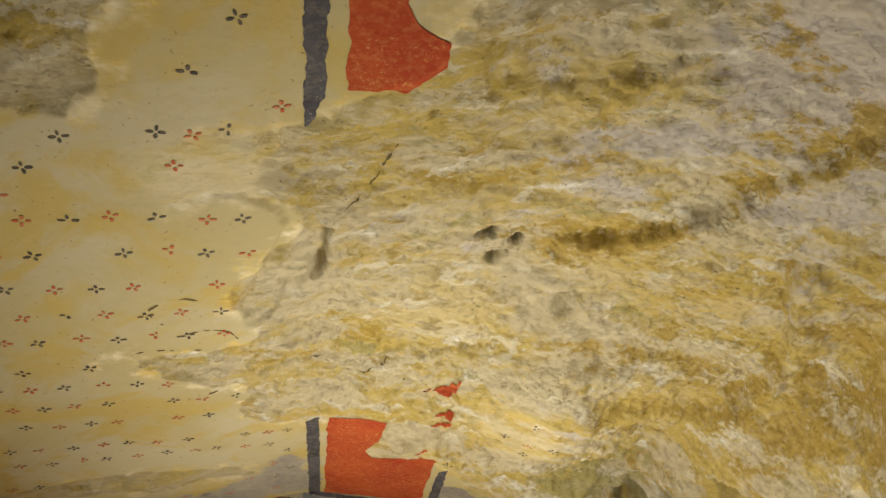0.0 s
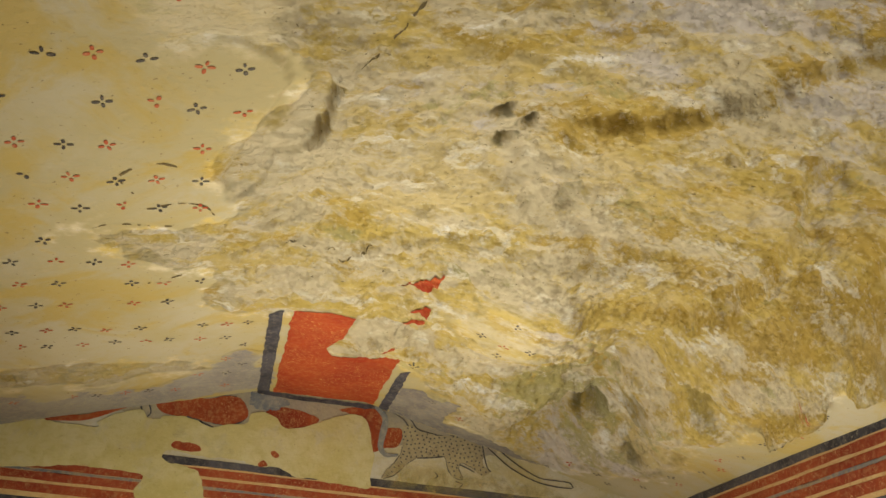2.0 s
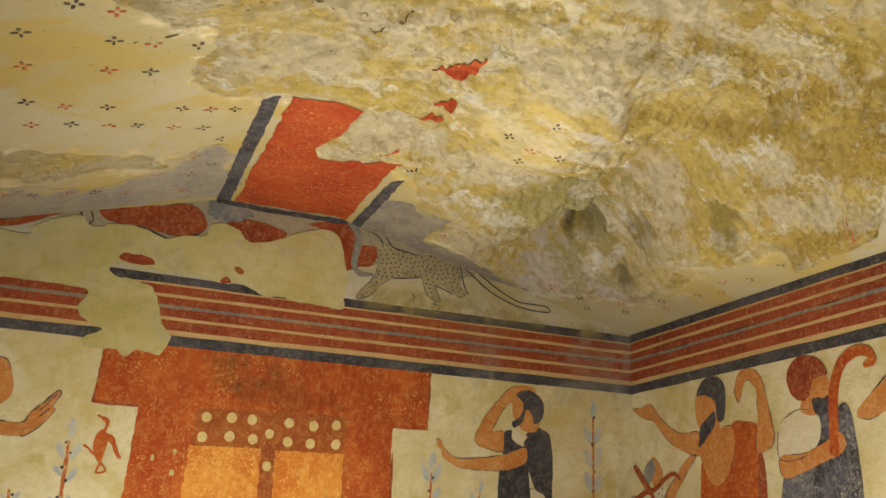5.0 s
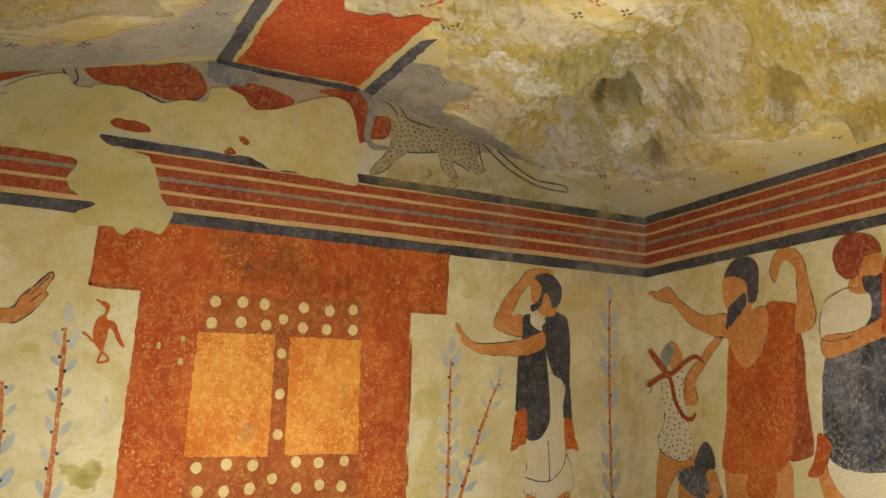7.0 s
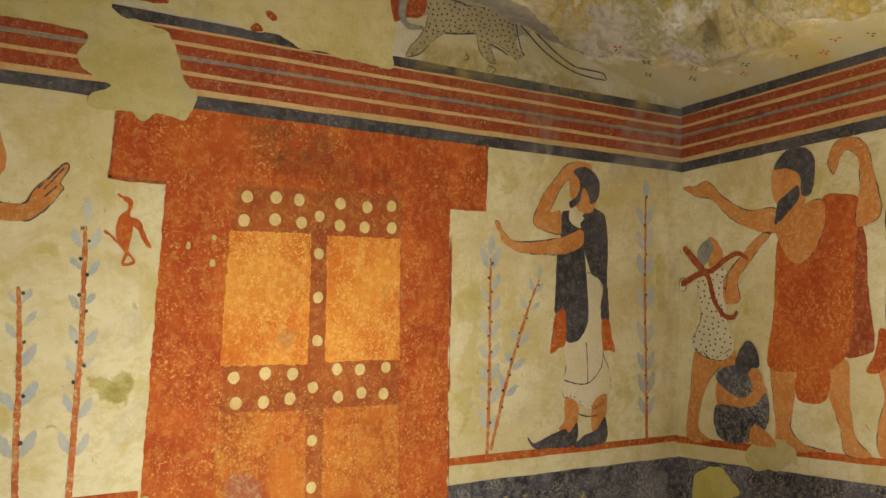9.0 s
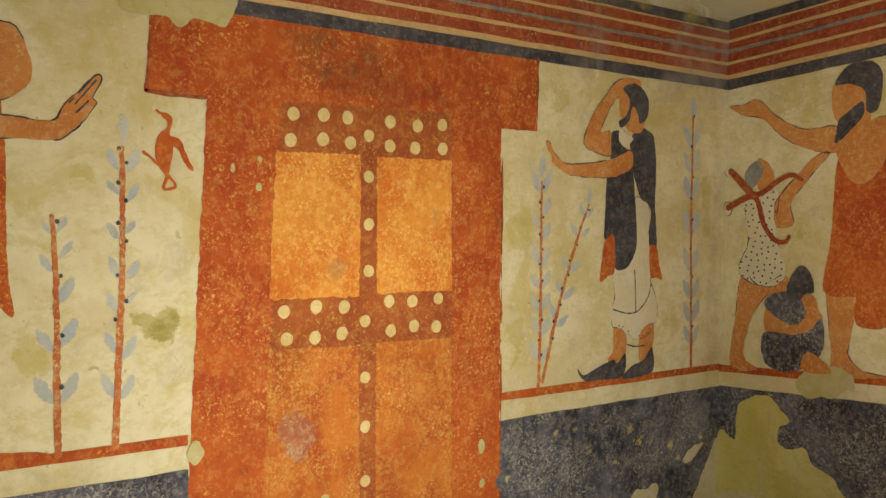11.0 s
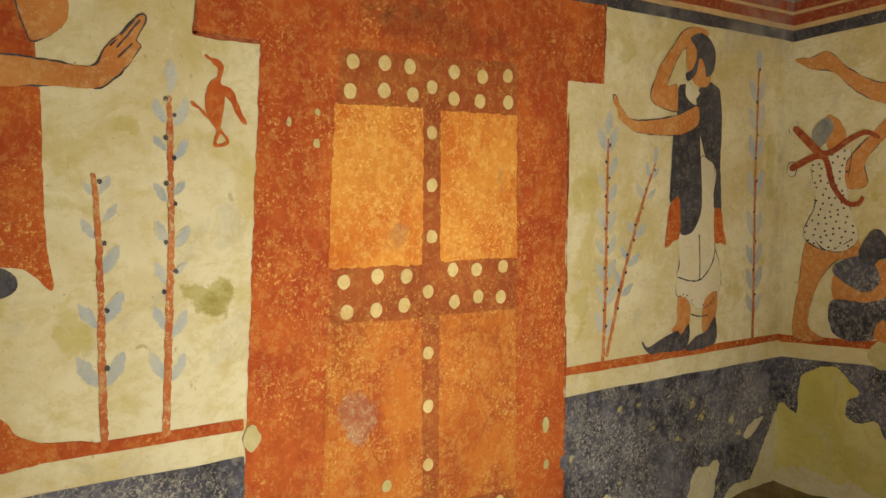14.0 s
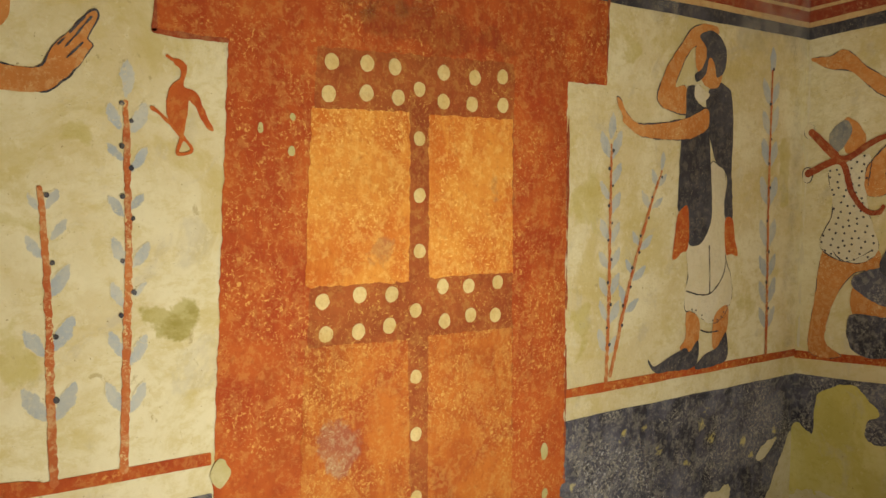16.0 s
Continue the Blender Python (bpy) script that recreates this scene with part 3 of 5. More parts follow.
def build_ceiling():
    ny, nx = GX.shape
    lower = np.stack([GX, GY, CZ], -1).reshape(-1, 3)
    k = np.arange((ny - 1) * (nx - 1))
    a = (k // (nx - 1)) * nx + k % (nx - 1)
    quads = np.stack([a, a + nx, a + nx + 1, a + 1], -1)
    me = bpy.data.meshes.new("ceiling")
    n = len(lower)
    # a slab of rock above closes the roof
    top = np.array([(cx[0], cy[0], 3.3), (cx[-1], cy[0], 3.3), (cx[-1], cy[-1], 3.3), (cx[0], cy[-1], 3.3)])
    me.vertices.add(n + 4)
    me.vertices.foreach_set("co", np.vstack([lower, top]).astype(np.float32).ravel())
    quads = np.vstack([quads, [[n, n + 1, n + 2, n + 3]]])
    me.loops.add(quads.size)
    me.loops.foreach_set("vertex_index", quads.astype(np.int32).ravel())
    me.polygons.add(len(quads))
    me.polygons.foreach_set("loop_start", np.arange(0, quads.size, 4, dtype=np.int32))
    me.polygons.foreach_set("use_smooth", np.ones(len(quads), bool))
    me.update(calc_edges=True)
    me.validate()
    for key, field in (("bare", crust), ("olive", olive), ("tint", tint), ("white", white), ("ochre", ochre), ("pocket_shade", pocket_shade)):
        at = me.attributes.new(key, "FLOAT", "POINT")
        at.data.foreach_set("value", np.concatenate([field.ravel(), np.zeros(4)]).astype(np.float32))
    me.materials.append(M_ROCK)
    return tagged(new("ceiling", me), "rough tufa rock ceiling with remains of cream painted plaster", "ceiling", kind="structure")


build_ceiling()


def slab(name, lo, hi, material, label, category):
    verts = [(x, y, z) for z in (lo[2], hi[2]) for y in (lo[1], hi[1]) for x in (lo[0], hi[0])]
    faces = [(0, 2, 3, 1), (4, 5, 7, 6), (0, 1, 5, 4), (2, 6, 7, 3), (0, 4, 6, 2), (1, 3, 7, 5)]
    return tagged(mesh_object(name, verts, faces, material), label, category, kind="structure")


def gabled_wall(name, y0, y1, label):
    """A wall that runs up into the ceiling rock."""
    return slab(name, (XL - 0.3, y0, -0.2), (0.3, y1, 2.95), M_PLASTER, label, "wall")


wall_back = gabled_wall("wall_back", 0.0, 0.3, "cream plastered end wall with a painted false door")
wall_entrance = gabled_wall("wall_entrance", YF - 0.3, YF, "cream plastered entrance wall")
wall_right = slab("wall_right", (0.0, YF - 0.3, -0.2), (0.3, 0.0, 2.95), M_PLASTER, "cream plastered side wall with painted figures", "wall")
wall_left = slab("wall_left", (XL - 0.3, YF - 0.3, -0.2), (XL, 0.0, 2.95), M_PLASTER, "cream plastered side wall", "wall")


def build_floor():
    xs, ys = np.linspace(XL, 0, 70), np.linspace(YF, 0, 90)
    verts, faces = [], []
    for y in ys:
        for x in xs:
            edge = min(-x, -y, x - XL, y - YF)
            verts.append((x, y, 0.012 * float(fbm(x, y, 0.3, 4, 71)) + 0.035 * math.exp(-edge / 0.06) * (0.6 + float(fbm(x, y, 0.15, 3, 75)))))
    n = len(xs)
    for j in range(len(ys) - 1):
        for i in range(n - 1):
            faces.append((j * n + i, j * n + i + 1, (j + 1) * n + i + 1, (j + 1) * n + i))
    return tagged(mesh_object("floor", verts, faces, M_EARTH, shade=True), "uneven brown packed earth floor", "floor", kind="structure")


build_floor()

# ---- painted bands of the walls ----
def frieze_low(u, wall):
    return 1.716 - 0.0235 * u if wall == "b" else 1.714 - 0.090 * u


def frieze_high(u, wall):
    return 1.983 - 0.023 * u if wall == "b" else 1.988 - 0.090 * u


def base_line(u, wall):
    return 0.606 - 0.021 * u if wall == "b" else 0.600 - 0.100 * u


def dado_top(u, wall):
    return 0.515 - 0.021 * u if wall == "b" else 0.516 - 0.095 * u


def band(low, high, wall, u0, u1, seed, waver=0.004):
    """Between two heights that follow the wall, from u0 to u1."""
    def sd(x, y):
        w = waver * fbm(x, y * 0.3, 0.16, 4, seed)
        return np.maximum.reduce([low(x) - y + w, y - high(x) + w * 0.8, u0 - x, x - u1])
    return sd


def bands_of(wall, u0, u1, words):
    """The striped frieze, the ground line and the dark dado of one wall."""
    def at(f):
        return lambda x: frieze_high(x, wall) + (frieze_low(x, wall) - frieze_high(x, wall)) * f
    origin = (0.5 * (u0 + u1), -0.001, 1.85) if wall == "b" else (-0.001, 0.5 * (u0 + u1), 1.85)
    fr = thing("painted_frieze", origin, "red, cream, blue and black striped frieze " + words, "painted frieze")
    box = (u0, min(frieze_low(u0, wall), frieze_low(u1, wall)) - 0.02, u1, max(frieze_high(u0, wall), frieze_high(u1, wall)) + 0.02)
    paint("ground_coat", band(at(0.995), at(0.02), wall, u0, u1, 3), box, M_CREAM, wall, 1, fr)
    for k, (f0, f1, mat, nm, lab) in enumerate(((0.0, 0.125, M_DARK, "stripe", "black stripe"), (0.150, 0.270, M_STRIPE, "stripe", "red stripe"), (0.315, 0.425, M_STRIPE, "stripe", "red stripe"),
                                                (0.425, 0.470, M_BLUE, "stripe", "blue grey stripe"), (0.470, 0.595, M_STRIPE, "stripe", "red stripe"),
                                                (0.640, 0.780, M_STRIPE, "stripe", "red stripe"), (0.850, 1.0, M_DARK, "stripe", "black stripe"))):
        paint(nm, band(at(f1), at(f0), wall, u0, u1, 10 + 3 * k + (wall == "r")), box, mat, wall, 2, fr, lab)
    return fr


bands_of("b", XL, 0.0, "under the gable")
bands_of("r", YF, 0.0, "topping the side wall")


def ground_of(wall, pieces):
    for u0, u1, seed in pieces:
        mid = 0.5 * (u0 + u1)
        o = (mid, -0.001, 0.6) if wall == "b" else (-0.001, mid, 0.6)
        line = thing("painted_ground_line", o, "thin red painted line under the figures", "painted line")
        box = (u0, base_line(u1, wall) - 0.08, u1, base_line(u0, wall) + 0.06)
        paint("line", band(lambda x: base_line(x, wall) - 0.026, lambda x: base_line(x, wall) + 0.002, wall, u0, u1, seed), box, M_RED, wall, 1.3, line)
        dado = thing("painted_dado", (o[0], o[1], 0.0), "worn blue black painted dado at the foot of the wall", "painted dado")
        box = (u0, 0.0, u1, dado_top(u0, wall) + 0.03)
        flake = lambda x, y: 0.035 + 0.5 * (y - 0.02) * 0.25 + 0.10 * fbm(x, y, 0.16, 5, seed + 5)
        sd = band(lambda x: 0 * x + 0.005, lambda x: dado_top(x, wall), wall, u0, u1, seed + 2, 0.006)
        paint("coat", cut(sd, flake), box, M_DADO, wall, 1, dado)


ground_of("b", ((-1.150, 0.0, 81), (XL, -2.198, 87)))
ground_of("r", ((YF, 0.0, 93),))


# ---- the painted false door ----
def quad(name, pts, mat, layer, parent, label="", rough=0.003, seed=0):
    return shape(name, pts, mat, "b", layer, parent, label, 2 * rough, 0.022, seed, soft=False)


door = thing("painted_door", (-1.66, -0.001, 0.0), "red painted false door with orange panels and cream studs", "painted door")
quad("lintel", [(-1.000, 1.748), (-1.002, 1.507), (-1.155, 1.507), (-2.14, 1.537), (-2.295, 1.543), (-2.275, 1.785)], M_RED, 1.5, door, "red lintel with projecting ends", seed=1)
quad("jamb", [(-1.155, 1.520), (-1.146, 0.0), (-1.39, 0.0), (-1.39, 1.520)], M_RED, 1.56, door, seed=2)
quad("jamb", [(-1.900, 1.56), (-1.96, 0.0), (-2.225, 0.0), (-2.195, 0.6), (-2.137, 1.540)], M_RED, 1.56, door, seed=3)
quad("lining", [(-1.93, 1.545), (-1.350, 1.545), (-1.344, 0.0), (-2.005, 0.0)], M_BROWN, 2, door, "brown red stud bands", seed=4)
leaf_a = quad("panel", [(-1.945, 1.406), (-1.680, 1.407), (-1.682, 0.990), (-1.968, 0.998)], M_ORANGE, 3, door, "orange door panel", seed=5)
quad("panel", [(-1.624, 1.401), (-1.354, 1.398), (-1.350, 0.988), (-1.625, 0.994)], M_ORANGE, 3, door, "orange door panel", seed=6)
quad("panel", [(-1.970, 0.855), (-1.688, 0.843), (-1.682, 0.345), (-1.995, 0.375)], M_ORANGE_LOW, 3, door, "orange door panel", seed=7)
quad("panel", [(-1.627, 0.847), (-1.349, 0.835), (-1.345, 0.292), (-1.628, 0.311)], M_ORANGE_LOW, 3, door, "orange door panel", seed=8)


for pts in ([(-1.151, 1.503), (-1.149, 1.0), (-1.146, 0.5), (-1.146, 0.02)], [(-1.158, 1.509), (-1.08, 1.508), (-1.004, 1.508)], [(-1.003, 1.512), (-1.002, 1.62), (-1.001, 1.745)],
            [(-2.293, 1.546), (-2.22, 1.542), (-2.140, 1.540)], [(-2.292, 1.550), (-2.284, 1.66), (-2.277, 1.775)]):
    stroke("edge_line", pts, [0.003, 0.0045, 0.003], M_WORNRED, "b", 2.3, door, "dark brown edge line", rough=0.006, grain=0.05)


def stud(u, v, r, seed):
    a = np.linspace(0, 2 * math.pi, 12, endpoint=False)
    rr = r * (1 + 0.10 * np.array([float(vnoise(seed * 3.1 + k, seed)) for k in range(12)]))
    pts = np.stack([u + rr * np.cos(a), v + 1.06 * rr * np.sin(a)], -1)
    shape("stud", pts, M_STUD, "b", 4, door, rough=0.002, seed=seed, step=0.004)


k = 0
for us, vs in (((-1.897, -1.803, -1.719, -1.578, -1.487, -1.392), (1.513, 1.443)), ((-1.920, -1.826, -1.740, -1.581, -1.494, -1.405), (0.965, 0.882)), ((-1.935, -1.84, -1.745, -1.581, -1.49, -1.405), (0.27, 0.19))):
    for u in us:
        for v in vs:
            k += 1
            stud(u + 0.005 * math.sin(k * 2.3), v + 0.004 * math.cos(k * 1.7) - (0.01 if u > -1.6 and v > 1.4 else 0), 0.0185, k)
for v in (1.462, 1.342, 1.202, 1.063, 0.915, 0.745, 0.596, 0.430):
    k += 1
    stud(-1.653 - 0.012 * (v < 1.0), v, 0.0175, k)

# worn places of the painted door
def worn(name, pts, mat, wall, layer, label, category, rough=0.02, grain=0.06, seed=0, group=""):
    """A separate flake, stain or mortar repair on a wall, as a thing of its own."""
    c = np.mean(np.array(pts), 0)
    at = on_back(c[0], c[1], 0) if wall == "b" else on_right(c[0], c[1], 0)
    th = thing(name, at, label, category, group)
    outline = rounded(pts, 4)
    sd = ragged(sd_poly(outline), rough, grain, seed)
    soft = mat in FADING
    if soft:
        inner = sd
        sd = lambda x, y: inner(x, y) - 0.03
    ob = paint("patch", sd, box_of(outline, 0.06), mat, wall, layer, th, step=0.008 if soft else 0.004, runs=not soft)
    if soft:
        fading(ob, inner, wall, 0.05)
    return th


FADING = (M_LIMEVEIL, M_SOILVEIL, M_YELLOWVEIL, M_SCUFF, M_RUBBED, M_RUBBED2, M_LINTELDARK, M_STAIN, M_STAIN2, M_LEAF, M_GREY, M_DADOSPOT)


def fading(ob, sd, wall, width):
    """How thick the coat lies at each corner: thin at the rim, full inside."""
    p = np.array([v.co for v in ob.data.vertices]) + np.array(ob.parent.location if ob.parent else (0, 0, 0))
    u, v = {"b": (p[:, 0], p[:, 2]), "r": (p[:, 1], p[:, 2]), "c": (p[:, 0], p[:, 1])}[wall]
    at = ob.data.attributes.new("fade", "FLOAT", "POINT")
    at.data.foreach_set("value", smooth(0.6 * width, -width, sd(u, v)).astype(np.float32))


def blot(u, v, ru, rv):
    return [(u + ru * math.cos(a), v + rv * math.sin(a)) for a in np.linspace(0, 2 * math.pi, 8, endpoint=False)]


for k, (u, v, ru, rv) in enumerate(((-2.180, 0.605, 0.020, 0.034), (-1.228, 0.467, 0.013, 0.025), (-1.224, 0.341, 0.010, 0.013), (-1.995, 1.310, 0.009, 0.012), (-1.992, 1.385, 0.006, 0.009),
                                    (-1.80, 0.40, 0.016, 0.018), (-2.07, 1.36, 0.006, 0.010))):
    worn("paint_loss", blot(u, v, ru, rv), M_REPAIR, "b", 4.2, "small olive bare spot in the red paint", "paint loss", 0.008, 0.03, 200 + k, "bare spots on the door")
worn("paint_loss", blot(-1.885, 0.60, 0.060, 0.065), M_RUBBED, "b", 3.6, "pinkish rubbed patch low on the door panel", "paint loss", 0.04, 0.08, 211)
worn("paint_stain", blot(-1.765, 1.055, 0.030, 0.045), M_RUBBED2, "b", 3.6, "faint purple stain on the orange panel", "stain", 0.05, 0.06, 212)
worn("paint_stain", blot(-1.415, 1.22, 0.015, 0.05), M_RUBBED2, "b", 3.6, "faint purple stain on the orange panel", "stain", 0.02, 0.06, 213)
worn("paint_stain", [(-1.90, 1.66), (-1.70, 1.67), (-1.40, 1.60), (-1.42, 1.57), (-1.88, 1.59)], M_LINTELDARK, "b", 1.75, "darker brown cloud on the red lintel", "stain", 0.10, 0.12, 214)


# ---- the gable above the frieze ----
def gable_sd(x, y):
    return np.maximum(frieze_high(x, "b") - 0.002 - y, y - 2.75)


gable = thing("painted_gable", (-1.65, -0.001, 2.0), "grey and olive plaster gable over the frieze", "painted gable")
paint("ground_coat", gable_sd, (XL, 1.95, 0.0, 2.76), M_GABLE, "b", 0.5, gable, step=0.02)
paint("grey_band", ragged(lambda x, y: np.maximum.reduce([2.235 - 0.0 * x + 0.28 * np.abs(x + 1.65) ** 1.5 - 0.33 * np.abs(x + 1.65) - y, y - 2.75]), 0.05, 0.15, 300), (XL, 1.95, 0.0, 2.76), M_GREYWALL, "b", 1, gable, "grey washed band under the roof", step=0.008)
paint("edge_line", ragged(sd_line(drawn([(-1.93, 2.350), (-1.75, 2.338), (-1.55, 2.335), (-1.38, 2.332)]), [0.010, 0.009]), 0.006, 0.03, 301), (-2.0, 2.28, -1.3, 2.40), M_DARK, "b", 3, gable, "dark line under the ridge beam", step=0.004)


def piece(th, wall, layer, n, name, mat, pts, contour):
    """The n-th flat coloured shape of a painted motif, with a dark contour or not."""
    outline = rounded(pts, 5)
    sd = ragged(sd_poly(outline), 0.003, 0.02, n + 7)
    paint(name, sd, box_of(outline), mat, wall, layer + 0.05 * n, th, step=0.004)
    if contour:
        line = paint("contour", lambda x, y: np.abs(sd(x, y)) - 0.0008 + 0.0028 * fbm(x, y, 0.05, 3, n), box_of(outline), M_DARK, wall, layer + 0.05 * n + 0.4, th, "thin broken black contour", step=0.002)
        if line is not None:
            tagged(line, kind="stuff")


beast = thing("painted_shape", (-1.9, -0.001, 2.24), "red brown worn silhouette with a long tail", "wall painting")
piece(beast, "b", 2, 0, "red_shape", M_WORNRED, [(-2.358, 2.280), (-2.243, 2.303), (-2.155, 2.291), (-2.058, 2.317), (-1.999, 2.301), (-1.965, 2.245), (-1.988, 2.207), (-2.074, 2.184), (-2.208, 2.202), (-2.305, 2.206), (-2.351, 2.230)], True)
piece(beast, "b", 2, 1, "red_shape", M_WORNRED, [(-1.892, 2.262), (-1.814, 2.289), (-1.718, 2.277), (-1.650, 2.247), (-1.746, 2.180), (-1.829, 2.190)], False)
piece(beast, "b", 2, 2, "red_shape", M_WORNRED, [(-1.564, 2.305), (-1.455, 2.332), (-1.379, 2.329), (-1.348, 2.250), (-1.271, 2.246), (-1.279, 2.170), (-1.350, 2.150), (-1.401, 2.132), (-1.43, 2.216), (-1.477, 2.280)], False)
stroke("tail", [(-2.78, 2.143), (-2.636, 2.158), (-2.523, 2.207), (-2.428, 2.254), (-2.358, 2.285)], [0.013, 0.012, 0.010], M_WORNRED, "b", 5.0, beast)
shape("blue_shape", [(-1.939, 2.340), (-1.843, 2.335), (-1.790, 2.310), (-1.857, 2.275), (-1.926, 2.268), (-1.956, 2.305)], M_BLUEGREY, "b", 2.7, beast, rough=0.03, grain=0.03, seed=5)
for k, pts in enumerate(([(-2.43, 2.245), (-2.41, 2.20), (-2.44, 2.165)], [(-2.39, 2.245), (-2.375, 2.205), (-2.40, 2.175)], [(-2.22, 2.205), (-2.15, 2.185), (-2.09, 2.165), (-2.05, 2.16)], [(-2.17, 2.195), (-2.12, 2.165), (-2.06, 2.180)])):
    stroke("contour", pts, [0.003, 0.002], M_DARK, "b", 3, beast, seed=k)

spotted = thing("painted_shape", (-1.08, -0.001, 2.15), "pale spotted silhouette with a black outline on the gable", "wall painting")
SPOTTED = [(-1.264, 2.259), (-1.224, 2.270), (-1.192, 2.249), (-1.106, 2.236), (-1.032, 2.240), (-0.955, 2.245), (-0.903, 2.226), (-0.881, 2.184), (-0.874, 2.121), (-0.842, 2.093), (-0.878, 2.071), (-0.910, 2.089), (-0.939, 2.108), (-0.980, 2.120), (-0.989, 2.088), (-0.970, 2.048), (-1.011, 2.050), (-1.040, 2.084), (-1.064, 2.140), (-1.123, 2.132), (-1.188, 2.125), (-1.257, 2.070), (-1.291, 2.036), (-1.341, 2.021), (-1.333, 2.048), (-1.293, 2.093), (-1.267, 2.140), (-1.261, 2.184)]
piece(spotted, "b", 2, 0, "pale_shape", M_PALEBEAST, SPOTTED, True)
body_sd = sd_poly(rounded(SPOTTED, 4))


def dots_in(sd, box, gap, radius, wall, layer, parent, mat, name="spotting"):
    """Small paint dots in a loose grid inside an outline, in one coat."""
    u0, v0, u1, v1 = box
    centres = []
    j = 0
    v = v0
    while v < v1:
        u = u0 + (gap / 2 if j % 2 else 0)
        while u < u1:
            du, dv = gap * 0.25 * math.sin(37 * u + 91 * v), gap * 0.25 * math.cos(53 * u + 17 * v)
            if float(sd(np.array(u + du), np.array(v + dv))) < -radius:
                centres.append((u + du, v + dv))
            u += gap
        v += gap * 0.8
        j += 1
    verts, faces = [], []
    for u, v in centres:
        n = len(verts)
        p = parent.location
        for a in np.linspace(0, 2 * math.pi, 7, endpoint=False):
            q = (u + radius * math.cos(a), v + radius * 0.9 * math.sin(a))
            q = on_back(*q, layer) if wall == "b" else on_right(*q, layer)
            verts.append((q[0] - p[0], q[1] - p[1], q[2] - p[2]))
        faces.append(list(range(n, n + 7)) if wall == "b" else list(range(n + 6, n - 1, -1)))
    return tagged(mesh_object(name, verts, faces, mat, parent, "many small dark dots"), kind="stuff")


dots_in(body_sd, box_of(SPOTTED), 0.023, 0.0042, "b", 2.9, spotted, M_DARK)
stroke("ribbon", [(-1.394, 2.334), (-1.351, 2.288), (-1.357, 2.212), (-1.362, 2.158), (-1.336, 2.124), (-1.283, 2.127)], [0.010, 0.016, 0.012, 0.006], M_BLUEGREY, "b", 3.3, spotted, "blue grey curved ribbon")
for k, pts in enumerate(([(-1.394, 2.348), (-1.302, 2.343), (-1.229, 2.291), (-1.192, 2.253), (-1.106, 2.238)], [(-1.371, 2.340), (-1.277, 2.300), (-1.240, 2.263)], [(-0.903, 2.237), (-0.822, 2.176), (-0.740, 2.118), (-0.628, 2.071), (-0.528, 2.053), (-0.438, 2.051)], [(-0.896, 2.250), (-0.796, 2.191), (-0.699, 2.130), (-0.600, 2.086), (-0.514, 2.080), (-0.450, 2.076), (-0.432, 2.054)], [(-0.881, 2.206), (-0.869, 2.151), (-0.853, 2.108), (-0.839, 2.094)], [(-0.990, 2.112), (-0.957, 2.101), (-0.917, 2.084)], [(-1.101, 2.065), (-1.088, 2.049), (-1.105, 2.038)], [(-1.001, 2.033), (-0.970, 2.026), (-0.987, 2.006)], [(-1.188, 2.123), (-1.123, 2.130), (-1.059, 2.141)], [(-1.255, 2.071), (-1.291, 2.036), (-1.337, 2.018)])):
    stroke("contour", pts, [0.0026, 0.0024], M_DARK, "b", 3.1, spotted, seed=k, rough=0.001)

# mortar repairs that hide parts of the gable and the frieze
worn("mortar_repair", [(-2.644, 2.121), (-2.586, 2.145), (-2.497, 2.195), (-2.411, 2.213), (-2.385, 2.185), (-2.336, 2.182), (-2.320, 2.195), (-2.245, 2.207), (-2.184, 2.192), (-2.112, 2.167), (-2.040, 2.187), (-1.966, 2.199), (-1.940, 2.247), (-1.893, 2.255), (-1.870, 2.181), (-1.903, 2.058), (-1.939, 2.032), (-1.955, 2.041), (-2.033, 2.041), (-2.176, 2.045), (-2.262, 2.056), (-2.293, 2.049), (-2.297, 2.023), (-2.267, 2.006), (-2.207, 1.996), (-2.151, 1.982), (-2.127, 1.957), (-2.107, 1.908), (-2.095, 1.863), (-2.080, 1.837), (-2.053, 1.802), (-2.067, 1.755), (-2.088, 1.723), (-2.133, 1.734), (-2.176, 1.737), (-2.209, 1.712), (-2.244, 1.736), (-2.285, 1.735), (-2.343, 1.737), (-2.353, 1.770), (-2.297, 1.800), (-2.306, 1.812), (-2.348, 1.830), (-2.379, 1.857), (-2.387, 1.886), (-2.360, 1.921), (-2.371, 1.946), (-2.482, 1.952), (-2.574, 1.956), (-2.634, 1.958), (-3.400, 1.900), (-3.400, 2.160)], M_REPAIR, "b", 4.5, "smooth olive mortar repair over the frieze and gable", "mortar repair", 0.008, 0.04, 311)
worn("mortar_repair", [(-1.958, 2.220), (-1.941, 2.251), (-1.889, 2.260), (-1.833, 2.230), (-1.802, 2.202), (-1.752, 2.200), (-1.692, 2.220), (-1.620, 2.252), (-1.547, 2.279), (-1.482, 2.291), (-1.432, 2.263), (-1.412, 2.214), (-1.398, 2.142), (-1.385, 2.102), (-1.394, 2.027), (-1.398, 1.968), (-1.491, 1.973), (-1.577, 1.979), (-1.641, 1.991), (-1.723, 1.989), (-1.764, 2.009), (-1.804, 2.024), (-1.882, 2.021), (-1.930, 2.024), (-1.945, 2.072)], M_REPAIR, "b", 4.4, "smooth olive mortar repair in the gable", "mortar repair", 0.008, 0.04, 312)
